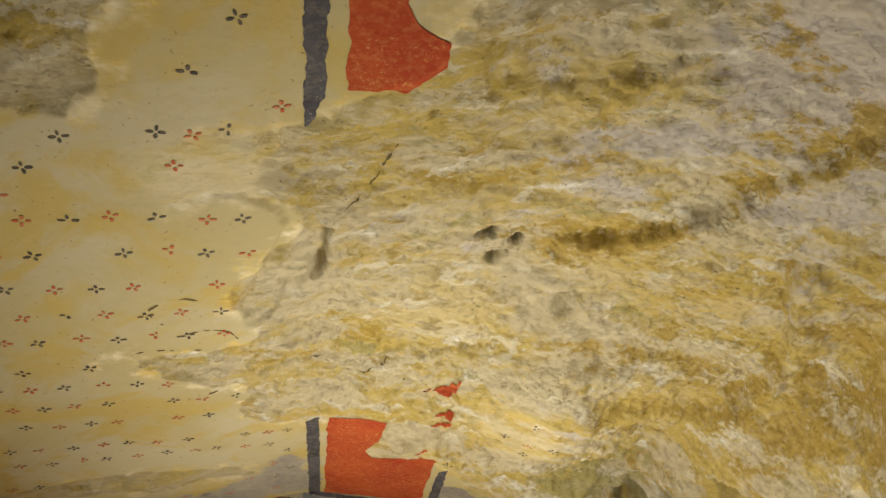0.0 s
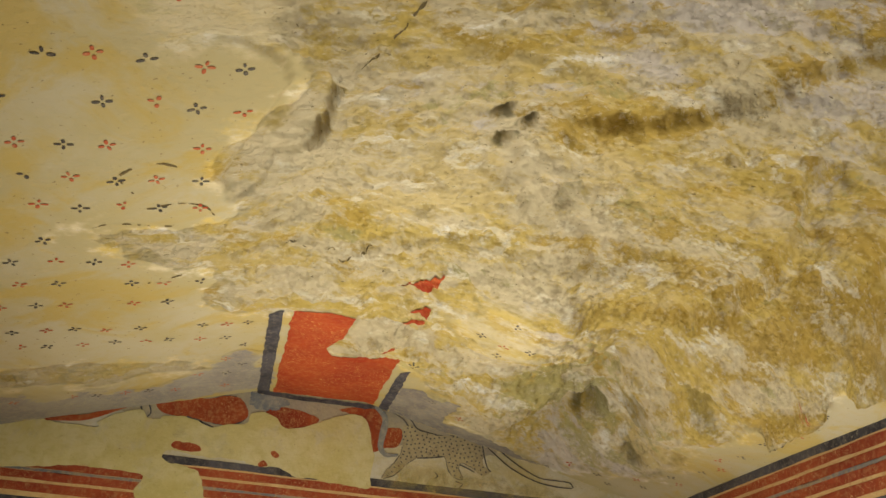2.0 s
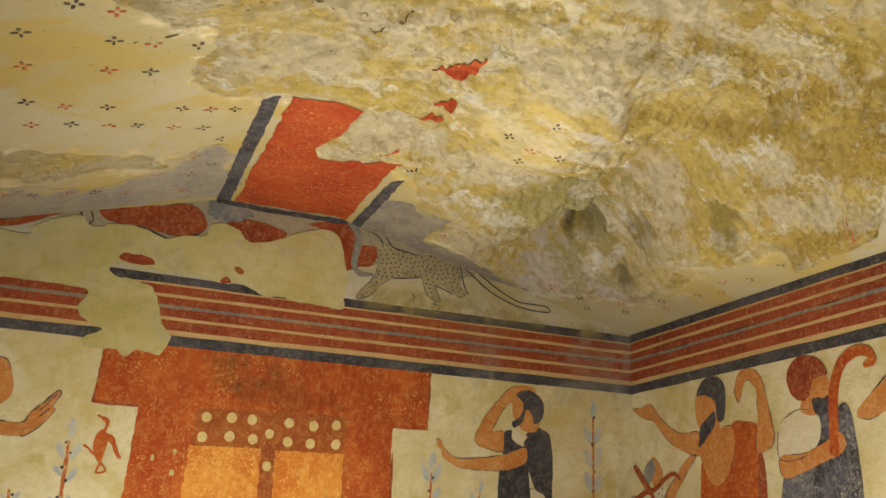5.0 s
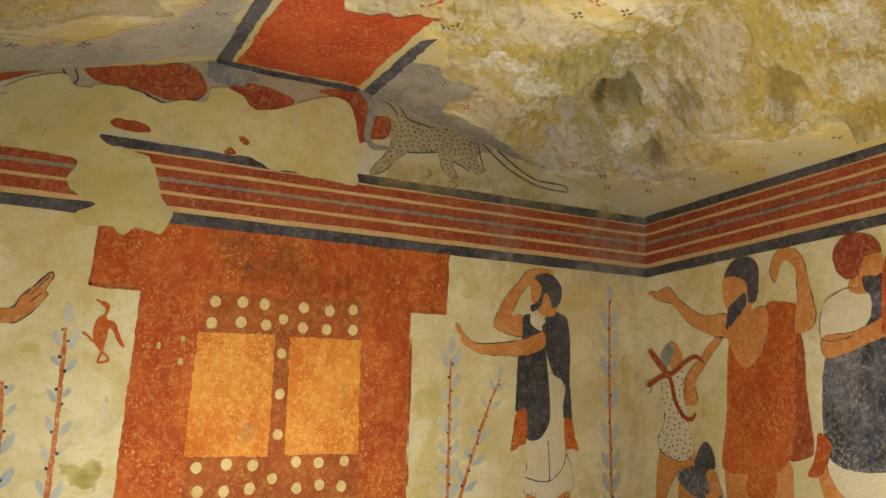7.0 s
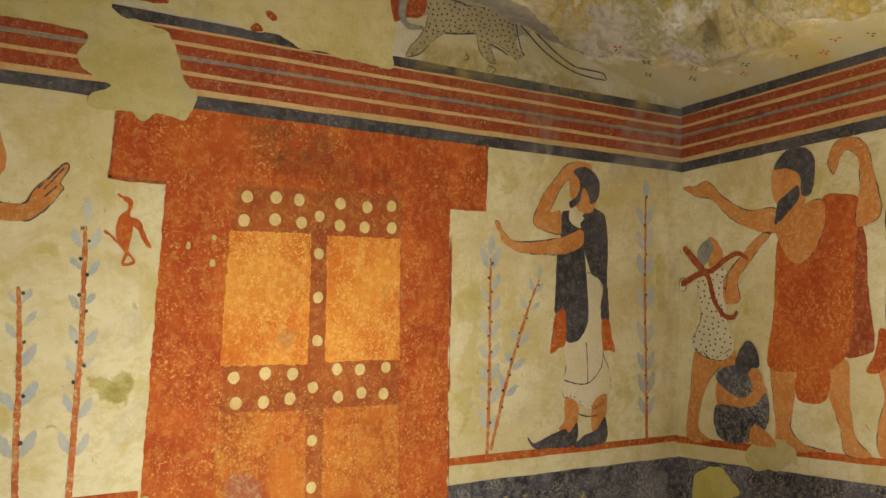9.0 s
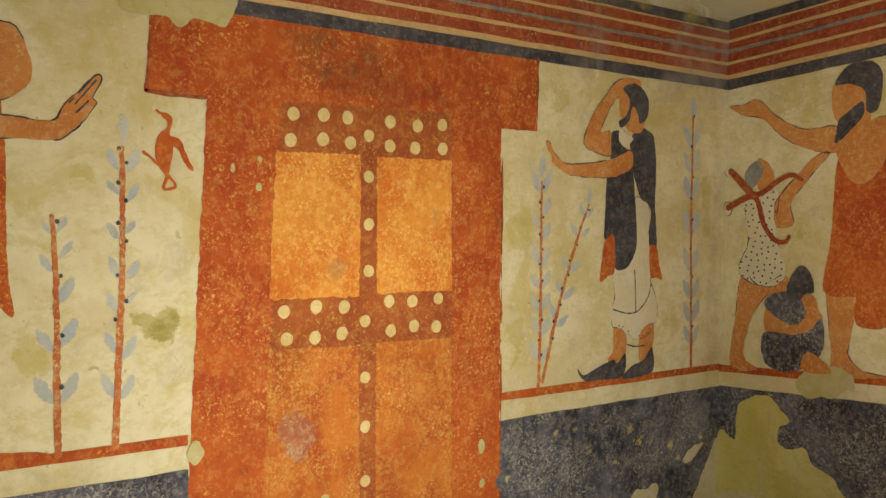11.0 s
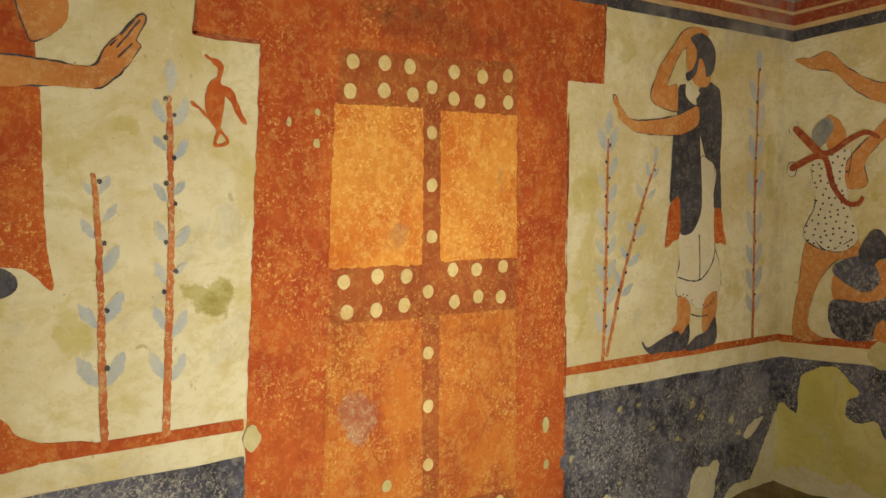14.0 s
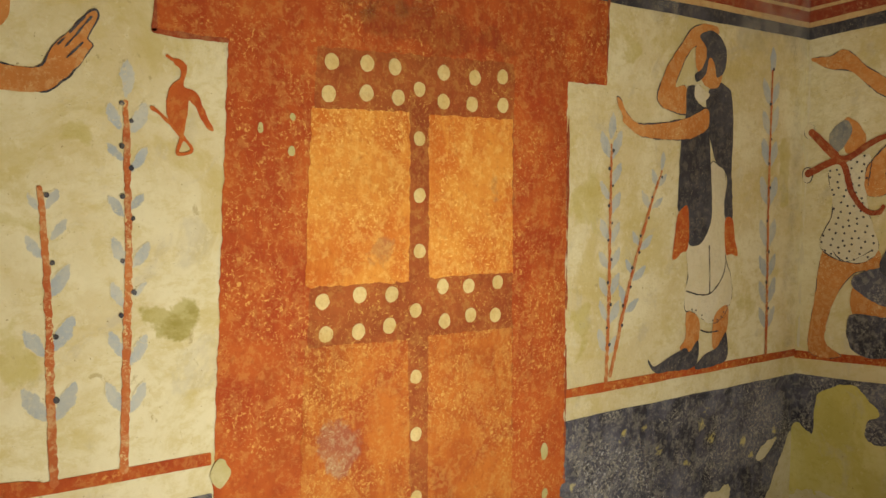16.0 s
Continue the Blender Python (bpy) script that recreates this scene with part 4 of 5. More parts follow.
for k, pts in enumerate(([(-2.270, 2.078), (-2.247, 2.098), (-2.221, 2.091), (-2.187, 2.095), (-2.151, 2.082), (-2.145, 2.064), (-2.176, 2.056), (-2.219, 2.058), (-2.254, 2.066)], [(-1.846, 2.086), (-1.827, 2.095), (-1.810, 2.072), (-1.825, 2.062)], [(-1.894, 2.033), (-1.871, 2.047), (-1.853, 2.029), (-1.878, 2.019)])):
    worn("paint_loss", pts, M_WORNRED, "b", 5, "small red paint remnant on the mortar", "paint remnant", 0.006, 0.02, 313 + k, "red remnants on the mortar")
worn("lime_patch", [(-2.243, 2.171), (-2.180, 2.129), (-2.091, 2.125), (-2.009, 2.110), (-1.997, 2.054), (-2.087, 2.047), (-2.142, 2.076), (-2.196, 2.108), (-2.257, 2.117)], M_LIMEVEIL, "b", 4.75, "whitish lime bloom on the mortar", "stain", 0.03, 0.05, 317)

# ---- repairs and losses at the foot of the walls ----
worn("mortar_repair", [(-0.004, 0.000), (-0.004, 0.321), (-0.058, 0.325), (-0.086, 0.318), (-0.091, 0.428), (-0.106, 0.465), (-0.161, 0.498), (-0.231, 0.518), (-0.266, 0.497), (-0.290, 0.470), (-0.318, 0.454), (-0.315, 0.421), (-0.282, 0.399), (-0.280, 0.349), (-0.308, 0.334), (-0.395, 0.345), (-0.429, 0.301), (-0.493, 0.276), (-0.535, 0.237), (-0.680, 0.100), (-0.720, 0.000)], M_OLIVE, "r", 3, "olive mortar repair low on the side wall", "mortar repair", 0.012, 0.04, 321)
worn("mortar_repair", [(-0.360, 0.621), (-0.472, 0.671), (-0.56, 0.661), (-0.57, 0.601), (-0.438, 0.548), (-0.352, 0.557)], M_REPAIR, "r", 3, "pale mortar patch over the red ground line", "mortar repair", 0.02, 0.05, 322)
worn("paint_loss", [(-0.008, 0.294), (-0.053, 0.239), (-0.093, 0.170), (-0.153, 0.072), (-0.193, 0.016), (-0.096, 0.027), (0.008, 0.038)], M_PALEMORTAR, "b", 3.0, "pale flaked patch low in the dark dado", "paint loss", 0.012, 0.03, 323, "flaked patches in the dado")
worn("paint_loss", [(-0.485, 0.168), (-0.421, 0.163), (-0.388, 0.179), (-0.354, 0.154), (-0.381, 0.093), (-0.394, 0.021), (-0.527, 0.039), (-0.524, 0.124)], M_PALEMORTAR, "b", 3.1, "pale flaked patch low in the dark dado", "paint loss", 0.012, 0.03, 324, "flaked patches in the dado")
worn("paint_loss", [(-0.336, -0.017), (-0.298, 0.049), (-0.223, 0.059), (-0.115, 0.040), (-0.046, -0.007), (-0.041, -0.086)], M_PALEMORTAR, "b", 3.2, "pale flaked patch low in the dark dado", "paint loss", 0.012, 0.03, 325, "flaked patches in the dado")
worn("paint_loss", [(-0.211, 0.238), (-0.189, 0.275), (-0.115, 0.300), (-0.100, 0.282), (-0.162, 0.233)], M_PALEMORTAR, "b", 3.3, "pale flaked patch low in the dark dado", "paint loss", 0.012, 0.03, 326, "flaked patches in the dado")
worn("paint_loss", [(-0.977, 0.155), (-0.959, 0.183), (-0.932, 0.169), (-0.926, 0.132)], M_PALEMORTAR, "b", 3.4, "pale flaked patch low in the dark dado", "paint loss", 0.012, 0.03, 327, "flaked patches in the dado")
for k, (u, v, r) in enumerate(((-0.528, 0.425, 0.018), (-0.50, 0.465, 0.012), (-0.351, 0.439, 0.010), (-0.47, 0.36, 0.014), (-0.60, 0.30, 0.012), (-0.74, 0.36, 0.010), (-0.30, 0.32, 0.018), (-0.90, 0.22, 0.012))):
    worn("paint_loss", blot(u, v, r, r * 1.1), M_DADOSPOT, "b", 2 + 0.12 * k, "small olive bare spot in the dark dado", "paint loss", 0.03, 0.03, 330 + k, "bare spots in the dado")
for k, (u, v, r) in enumerate(((-2.28, 0.43, 0.02), (-2.33, 0.46, 0.014), (-2.45, 0.40, 0.015))):
    worn("paint_loss", blot(u, v, r, r), M_DADOSPOT, "b", 2 + 0.12 * k, "small olive bare spot in the dark dado", "paint loss", 0.03, 0.03, 345 + k, "bare spots in the dado")
worn("lichen_stain", [(-2.359, 0.982), (-2.313, 0.995), (-2.233, 0.980), (-2.235, 0.939), (-2.302, 0.925), (-2.340, 0.950)], M_STAIN, "b", 0.6, "olive green stain on the cream plaster", "stain", 0.05, 0.05, 351)
worn("lichen_stain", [(-2.64, 1.207), (-2.569, 1.205), (-2.492, 1.175), (-2.478, 1.151), (-2.505, 1.130), (-2.593, 1.149), (-2.64, 1.167)], M_STAIN2, "b", 0.6, "yellow stain on the cream plaster", "stain", 0.05, 0.06, 352)
worn("lichen_stain", blot(-2.72, 0.98, 0.05, 0.05), M_STAIN2, "b", 0.6, "yellow stain on the cream plaster", "stain", 0.05, 0.06, 353)


# ---- painted shrubs ----
def shrub(stem, width, leaves, berries, label):
    """A painted stem; each leaf runs from its foot at the stem to its tip."""
    th = thing("painted_shrub", on_back(stem[-1][0], stem[-1][1], 0), label, "painted plant", "painted shrubs")
    line = drawn(stem)
    stroke("stem", stem, [width * 0.6, width * 0.8, width], M_STEM, "b", 2.2, th, rough=0.004, seed=len(leaves))
    n = 0
    for u0, v0, u1, v1 in leaves:
        du, dv = u1 - u0, v1 - v0
        bow = 0.10 if du > 0 else -0.10
        left, right = [], []
        for t, w in ((0.04, 0.05), (0.25, 0.15), (0.55, 0.20), (0.82, 0.13)):
            c = (u0 + du * t + bow * dv * t * (1 - t), v0 + dv * t - bow * du * t * (1 - t))
            left.append((c[0] - w * dv, c[1] + w * du))
            right.append((c[0] + w * dv, c[1] - w * du))
        shape("leaf", left + [(u1, v1)] + right[::-1], M_LEAF, "b", 1 + 0.02 * n, th, rough=0.004, grain=0.02, seed=n, step=0.004, runs=False, fade=0.007)
        n += 1
    for du, v in berries:
        u = float(np.interp(-v, -line[:, 1], line[:, 0]))
        shape("berry", blot(u + du, v, 0.0052, 0.0056), M_DARK, "b", 3, th, rough=0.004, grain=0.012, seed=n, step=0.003)
        n += 1
    return th


def berry_run(top, bottom, gap, reach, seed):
    r = random.Random(seed)
    out, v, s = [], top, 1
    while v > bottom:
        out.append((s * reach, v))
        s = -s
        v -= gap * r.uniform(0.8, 1.2)
    return out


shrub([(-0.206, 1.593), (-0.204, 1.373), (-0.200, 1.117), (-0.190, 0.879), (-0.182, 0.610)], 0.0075,
      [(-0.205, 1.583, -0.204, 1.677), (-0.206, 1.478, -0.252, 1.570), (-0.206, 1.478, -0.163, 1.564), (-0.204, 1.377, -0.250, 1.466), (-0.204, 1.377, -0.165, 1.480), (-0.201, 1.267, -0.245, 1.372), (-0.201, 1.267, -0.165, 1.363), (-0.197, 1.134, -0.248, 1.242), (-0.197, 1.134, -0.158, 1.241), (-0.193, 0.988, -0.243, 1.093), (-0.193, 0.988, -0.157, 1.090), (-0.187, 0.883, -0.240, 0.968), (-0.187, 0.883, -0.150, 0.968), (-0.185, 0.786, -0.235, 0.877), (-0.185, 0.786, -0.145, 0.887), (-0.184, 0.703, -0.230, 0.784), (-0.184, 0.703, -0.143, 0.783)],
      berry_run(1.60, 0.75, 0.10, 0.006, 2), "tall thin red stem with pale blue leaves beside the corner")
shrub([(-0.978, 1.336), (-0.977, 1.082), (-0.976, 0.858), (-0.981, 0.630)], 0.0075,
      [(-0.981, 1.349, -0.972, 1.431), (-0.979, 1.294, -1.019, 1.375), (-0.977, 1.294, -0.935, 1.377), (-0.977, 1.212, -0.935, 1.285), (-0.979, 1.175, -1.021, 1.234), (-0.978, 1.129, -0.936, 1.202), (-0.976, 1.054, -1.018, 1.124), (-0.978, 1.045, -0.936, 1.109), (-0.976, 0.970, -1.021, 1.029), (-0.976, 0.961, -0.934, 1.034), (-0.977, 0.886, -1.019, 0.954), (-0.977, 0.886, -0.932, 0.958), (-0.978, 0.811, -1.013, 0.879), (-0.977, 0.801, -0.929, 0.873), (-0.980, 0.716, -1.016, 0.795), (-0.980, 0.707, -0.937, 0.769)],
      berry_run(1.32, 0.72, 0.06, 0.007, 4), "thin red stem with pale blue leaves beside the door")
shrub([(-0.756, 1.257), (-0.803, 1.152), (-0.853, 1.020), (-0.903, 0.871), (-0.963, 0.647)], 0.0075,
      [(-0.756, 1.257, -0.747, 1.320), (-0.772, 1.209, -0.798, 1.267), (-0.777, 1.209, -0.728, 1.251), (-0.803, 1.143, -0.843, 1.201), (-0.797, 1.143, -0.743, 1.180), (-0.843, 1.029, -0.882, 1.079), (-0.848, 1.020, -0.786, 1.065), (-0.873, 0.945, -0.906, 0.995), (-0.878, 0.926, -0.816, 0.970), (-0.902, 0.851, -0.931, 0.920), (-0.907, 0.833, -0.844, 0.870)],
      berry_run(1.24, 0.75, 0.055, 0.007, 6), "leaning red stem with pale blue leaves beside the door")
shrub([(-2.353, 1.403), (-2.354, 1.331), (-2.358, 1.099), (-2.366, 0.956), (-2.382, 0.654)], 0.0088,
      [(-2.352, 1.409, -2.347, 1.487), (-2.364, 1.347, -2.387, 1.402), (-2.345, 1.338, -2.313, 1.404), (-2.360, 1.285, -2.393, 1.323), (-2.349, 1.262, -2.313, 1.317), (-2.363, 1.173, -2.394, 1.220), (-2.354, 1.184, -2.323, 1.223), (-2.365, 1.075, -2.389, 1.135), (-2.353, 1.070, -2.314, 1.124), (-2.369, 0.988, -2.392, 1.045), (-2.353, 1.011, -2.322, 1.041), (-2.372, 0.885, -2.403, 0.948), (-2.363, 0.868, -2.327, 0.933), (-2.379, 0.774, -2.410, 0.842), (-2.368, 0.768, -2.334, 0.832)],
      [(-0.008, 1.40), (0.010, 1.365), (-0.010, 1.315), (0.008, 1.272), (-0.010, 1.215), (0.010, 1.17), (-0.012, 1.085), (0.012, 1.02), (-0.012, 0.975)], "tall red stem with faded blue leaves and dark berries")
shrub([(-2.518, 1.235), (-2.514, 1.166), (-2.512, 1.013), (-2.515, 0.858), (-2.516, 0.655)], 0.0088,
      [(-2.523, 1.192, -2.541, 1.229), (-2.511, 1.192, -2.484, 1.236), (-2.517, 1.098, -2.548, 1.148), (-2.504, 1.131, -2.472, 1.176), (-2.511, 1.022, -2.470, 1.088), (-2.521, 0.909, -2.561, 0.970), (-2.507, 0.916, -2.467, 0.985), (-2.519, 0.778, -2.566, 0.854), (-2.511, 0.777, -2.468, 0.853)],
      [(0.010, 1.222), (0.012, 1.09), (0.012, 0.945), (0.010, 0.82)], "short red stem with faded blue leaves")

bird = thing("painted_shape", (-2.23, -0.001, 1.40), "small red winged silhouette beside the door", "wall painting")
piece(bird, "b", 2, 0, "red_shape", M_RED, [(-2.256, 1.494), (-2.240, 1.494), (-2.229, 1.484), (-2.228, 1.468), (-2.234, 1.450), (-2.233, 1.437), (-2.211, 1.429), (-2.199, 1.406), (-2.184, 1.373), (-2.173, 1.349), (-2.186, 1.352), (-2.200, 1.372), (-2.212, 1.398), (-2.227, 1.412), (-2.230, 1.381), (-2.237, 1.347), (-2.243, 1.334), (-2.253, 1.341), (-2.267, 1.365), (-2.273, 1.393), (-2.269, 1.423), (-2.258, 1.443), (-2.244, 1.454), (-2.242, 1.471), (-2.253, 1.482)], False)
for pts in ([(-2.268, 1.499), (-2.259, 1.493), (-2.248, 1.488)], [(-2.267, 1.363), (-2.286, 1.382), (-2.302, 1.393)], [(-2.242, 1.338), (-2.222, 1.308), (-2.252, 1.301), (-2.244, 1.331)]):
    stroke("red_line", pts, [0.0035, 0.004], M_RED, "b", 2.4, bird)

# ---- figures as plain flat shapes ----
f1 = thing("painted_figure", (-0.55, -0.001, 0.62), "plain painted figure in a black cloak and white skirt", "wall painting", "painted figures")
piece(f1, "b", 2, 0, "arm_shape", M_SKIN, [(-0.506, 1.713), (-0.566, 1.718), (-0.624, 1.703), (-0.680, 1.651), (-0.748, 1.571), (-0.781, 1.503), (-0.780, 1.466), (-0.729, 1.443), (-0.643, 1.436), (-0.645, 1.491), (-0.661, 1.523), (-0.704, 1.517), (-0.677, 1.575), (-0.636, 1.632), (-0.570, 1.665), (-0.510, 1.680)], True)
piece(f1, "b", 2, 1, "skirt", M_WHITE, [(-0.627, 1.019), (-0.561, 1.026), (-0.521, 1.085), (-0.523, 1.267), (-0.493, 1.283), (-0.448, 1.257), (-0.428, 1.103), (-0.429, 0.978), (-0.400, 0.914), (-0.387, 0.850), (-0.398, 0.809), (-0.441, 0.764), (-0.495, 0.755), (-0.542, 0.774), (-0.589, 0.805), (-0.628, 0.812), (-0.630, 0.869), (-0.618, 0.928)], True)
piece(f1, "b", 2, 2, "leg_shape", M_SKIN, [(-0.617, 0.807), (-0.554, 0.772), (-0.560, 0.690), (-0.600, 0.660), (-0.648, 0.690), (-0.622, 0.72)], False)
piece(f1, "b", 2, 3, "leg_shape", M_SKIN, [(-0.476, 0.778), (-0.406, 0.806), (-0.412, 0.703), (-0.443, 0.665), (-0.482, 0.675)], False)
piece(f1, "b", 2, 4, "shoe", M_DARK, [(-0.556, 0.705), (-0.568, 0.622), (-0.695, 0.622), (-0.770, 0.630), (-0.800, 0.680), (-0.768, 0.648), (-0.696, 0.668), (-0.620, 0.688), (-0.60, 0.672)], False)
piece(f1, "b", 2, 5, "shoe", M_DARK, [(-0.410, 0.715), (-0.405, 0.624), (-0.500, 0.608), (-0.571, 0.614), (-0.529, 0.650), (-0.458, 0.670), (-0.44, 0.690)], False)
piece(f1, "b", 2, 6, "cloak", M_DARK, [(-0.649, 1.515), (-0.608, 1.525), (-0.582, 1.523), (-0.601, 1.483), (-0.570, 1.461), (-0.546, 1.452), (-0.533, 1.367), (-0.520, 1.267), (-0.507, 1.125), (-0.523, 1.065), (-0.561, 1.024), (-0.606, 1.018), (-0.625, 1.045), (-0.631, 1.133), (-0.675, 1.134), (-0.675, 1.208), (-0.669, 1.354), (-0.652, 1.432)], False)
piece(f1, "b", 2, 7, "cloak", M_DARK, [(-0.549, 1.446), (-0.551, 1.501), (-0.498, 1.541), (-0.451, 1.529), (-0.424, 1.500), (-0.410, 1.389), (-0.413, 1.267), (-0.399, 1.098), (-0.437, 1.099), (-0.444, 1.165), (-0.434, 1.222), (-0.451, 1.259), (-0.493, 1.283), (-0.527, 1.357)], False)
piece(f1, "b", 2, 8, "hem", M_RED, [(-0.629, 1.144), (-0.675, 1.122), (-0.687, 1.052), (-0.696, 0.979), (-0.656, 0.997), (-0.621, 1.019)], False)
piece(f1, "b", 2, 9, "hem", M_RED, [(-0.437, 1.095), (-0.399, 1.098), (-0.383, 1.035), (-0.364, 0.973), (-0.397, 0.981), (-0.429, 0.987)], False)
piece(f1, "b", 2, 10, "arm_shape", M_SKIN, [(-0.549, 1.455), (-0.643, 1.423), (-0.783, 1.403), (-0.865, 1.401), (-0.913, 1.426), (-0.943, 1.468), (-0.961, 1.475), (-0.955, 1.450), (-0.936, 1.423), (-0.931, 1.401), (-0.891, 1.380), (-0.845, 1.361), (-0.669, 1.354), (-0.582, 1.374), (-0.538, 1.400)], True)
piece(f1, "b", 2, 11, "head_shape", M_SKIN, [(-0.606, 1.655), (-0.614, 1.600), (-0.600, 1.570), (-0.56, 1.525), (-0.490, 1.530), (-0.485, 1.604), (-0.553, 1.660)], False)
piece(f1, "b", 2, 12, "neckline", M_WHITE, [(-0.605, 1.530), (-0.570, 1.515), (-0.535, 1.500), (-0.575, 1.475), (-0.612, 1.490)], False)
piece(f1, "b", 2, 13, "hair_shape", M_DARK, [(-0.596, 1.680), (-0.530, 1.700), (-0.465, 1.655), (-0.465, 1.585), (-0.505, 1.555), (-0.520, 1.600), (-0.545, 1.615), (-0.56, 1.565), (-0.602, 1.535), (-0.614, 1.560), (-0.575, 1.585), (-0.560, 1.64)], False)
for pts in ([(-0.627, 0.875), (-0.561, 0.857), (-0.499, 0.859), (-0.444, 0.907), (-0.428, 0.958)], [(-0.518, 1.014), (-0.511, 0.932), (-0.508, 0.859)], [(-0.550, 0.739), (-0.509, 0.727), (-0.455, 0.726)]):
    stroke("contour", pts, [0.0022, 0.002], M_DARK, "b", 4.2, f1, step=0.003)
HEM = drawn([(-0.620, 0.823), (-0.583, 0.808), (-0.539, 0.782), (-0.495, 0.765), (-0.448, 0.775), (-0.411, 0.810)])
dots_in(sd_line(HEM, [0.008]), box_of(HEM), 0.020, 0.0035, "b", 4.3, f1, M_DARK)


f2 = thing("painted_figure", (-2.66, -0.001, 0.66), "plain painted figure in a long red robe with outstretched arm", "wall painting", "painted figures")
piece(f2, "b", 2, 0, "robe", M_RED, [(-2.86, 1.70), (-2.66, 1.62), (-2.626, 1.560), (-2.619, 1.480), (-2.615, 1.406), (-2.616, 1.247), (-2.616, 1.109), (-2.606, 1.000), (-2.641, 1.030), (-2.682, 1.050), (-2.80, 1.06), (-2.90, 1.10)], False)
piece(f2, "b", 2, 1, "arm_shape", M_SKIN, [(-2.70, 1.66), (-2.60, 1.68), (-2.562, 1.62), (-2.556, 1.556), (-2.584, 1.522), (-2.622, 1.502), (-2.64, 1.53), (-2.66, 1.60)], True)
piece(f2, "b", 2, 2, "arm_shape", M_SKIN, [(-2.80, 1.478), (-2.683, 1.474), (-2.602, 1.468), (-2.515, 1.460), (-2.486, 1.500), (-2.450, 1.535), (-2.412, 1.575), (-2.398, 1.565), (-2.421, 1.523), (-2.412, 1.508), (-2.434, 1.475), (-2.471, 1.435), (-2.511, 1.414), (-2.604, 1.416), (-2.686, 1.411), (-2.80, 1.41)], True)
piece(f2, "b", 2, 3, "foot_shape", M_RED, [(-2.80, 0.80), (-2.716, 0.745), (-2.686, 0.705), (-2.639, 0.680), (-2.539, 0.664), (-2.540, 0.645), (-2.614, 0.640), (-2.80, 0.642)], False)
piece(f2, "b", 2, 4, "hem", M_DARK, [(-2.76, 1.06), (-2.69, 1.045), (-2.672, 1.015), (-2.70, 0.99), (-2.76, 1.0)], False)
for pts in ([(-2.412, 1.563), (-2.445, 1.522), (-2.462, 1.502)], [(-2.424, 1.562), (-2.452, 1.530), (-2.475, 1.505)], [(-2.430, 1.512), (-2.46, 1.482)]):
    stroke("contour", pts, [0.0018, 0.0015], M_DARK, "b", 3.5, f2, step=0.003)

f3 = thing("painted_figure", (-0.001, -0.62, 0.63), "plain painted figure in a red mantle with raised arm", "wall painting", "painted figures")
piece(f3, "r", 2, 0, "leg_shape", M_SKIN, [(-0.462, 0.95), (-0.568, 0.95), (-0.555, 0.80), (-0.550, 0.725), (-0.606, 0.681), (-0.692, 0.674), (-0.582, 0.648), (-0.486, 0.630), (-0.482, 0.72), (-0.468, 0.85)], True)
piece(f3, "r", 2, 1, "leg_shape", M_SKIN, [(-0.690, 0.97), (-0.770, 1.000), (-0.780, 0.851), (-0.805, 0.740), (-0.860, 0.690), (-0.766, 0.678), (-0.743, 0.767), (-0.698, 0.879)], True)
piece(f3, "r", 2, 2, "arm_shape", M_SKIN, [(-0.020, 1.650), (-0.090, 1.652), (-0.130, 1.668), (-0.175, 1.648), (-0.229, 1.597), (-0.343, 1.540), (-0.464, 1.545), (-0.50, 1.50), (-0.477, 1.450), (-0.371, 1.464), (-0.259, 1.516), (-0.170, 1.590), (-0.093, 1.605), (-0.029, 1.635)], True)
piece(f3, "r", 2, 3, "mantle", M_WORNRED, [(-0.790, 1.540), (-0.832, 1.422), (-0.843, 1.247), (-0.867, 1.076), (-0.835, 1.030), (-0.740, 1.030), (-0.765, 1.244), (-0.770, 1.402)], False)
piece(f3, "r", 2, 4, "mantle", M_RED, [(-0.665, 1.570), (-0.729, 1.582), (-0.806, 1.562), (-0.802, 1.481), (-0.790, 1.30), (-0.790, 1.15), (-0.770, 1.035), (-0.732, 0.983), (-0.675, 0.946), (-0.568, 0.940), (-0.445, 0.949), (-0.467, 1.144), (-0.483, 1.423), (-0.554, 1.350), (-0.614, 1.371), (-0.655, 1.464)], False)
piece(f3, "r", 2, 5, "flap", M_RED, [(-0.580, 0.955), (-0.698, 0.959), (-0.690, 0.857), (-0.629, 0.832), (-0.569, 0.850)], False)
piece(f3, "r", 2, 6, "torso_shape", M_SKIN, [(-0.477, 1.500), (-0.540, 1.530), (-0.661, 1.568), (-0.673, 1.463), (-0.610, 1.352), (-0.540, 1.345), (-0.477, 1.440)], True)
piece(f3, "r", 2, 7, "arm_shape", M_SKIN, [(-0.795, 1.470), (-0.806, 1.599), (-0.800, 1.698), (-0.762, 1.735), (-0.735, 1.714), (-0.722, 1.675), (-0.706, 1.655), (-0.686, 1.698), (-0.706, 1.757), (-0.762, 1.780), (-0.830, 1.745), (-0.862, 1.635), (-0.886, 1.537), (-0.870, 1.490)], True)
piece(f3, "r", 2, 8, "head_shape", M_SKIN, [(-0.463, 1.694), (-0.564, 1.700), (-0.600, 1.569), (-0.560, 1.508), (-0.490, 1.544), (-0.455, 1.600)], False)
piece(f3, "r", 2, 9, "hair_shape", M_DARK, [(-0.460, 1.690), (-0.501, 1.748), (-0.576, 1.762), (-0.630, 1.724), (-0.632, 1.630), (-0.613, 1.585), (-0.580, 1.591), (-0.572, 1.660), (-0.514, 1.690)], False)
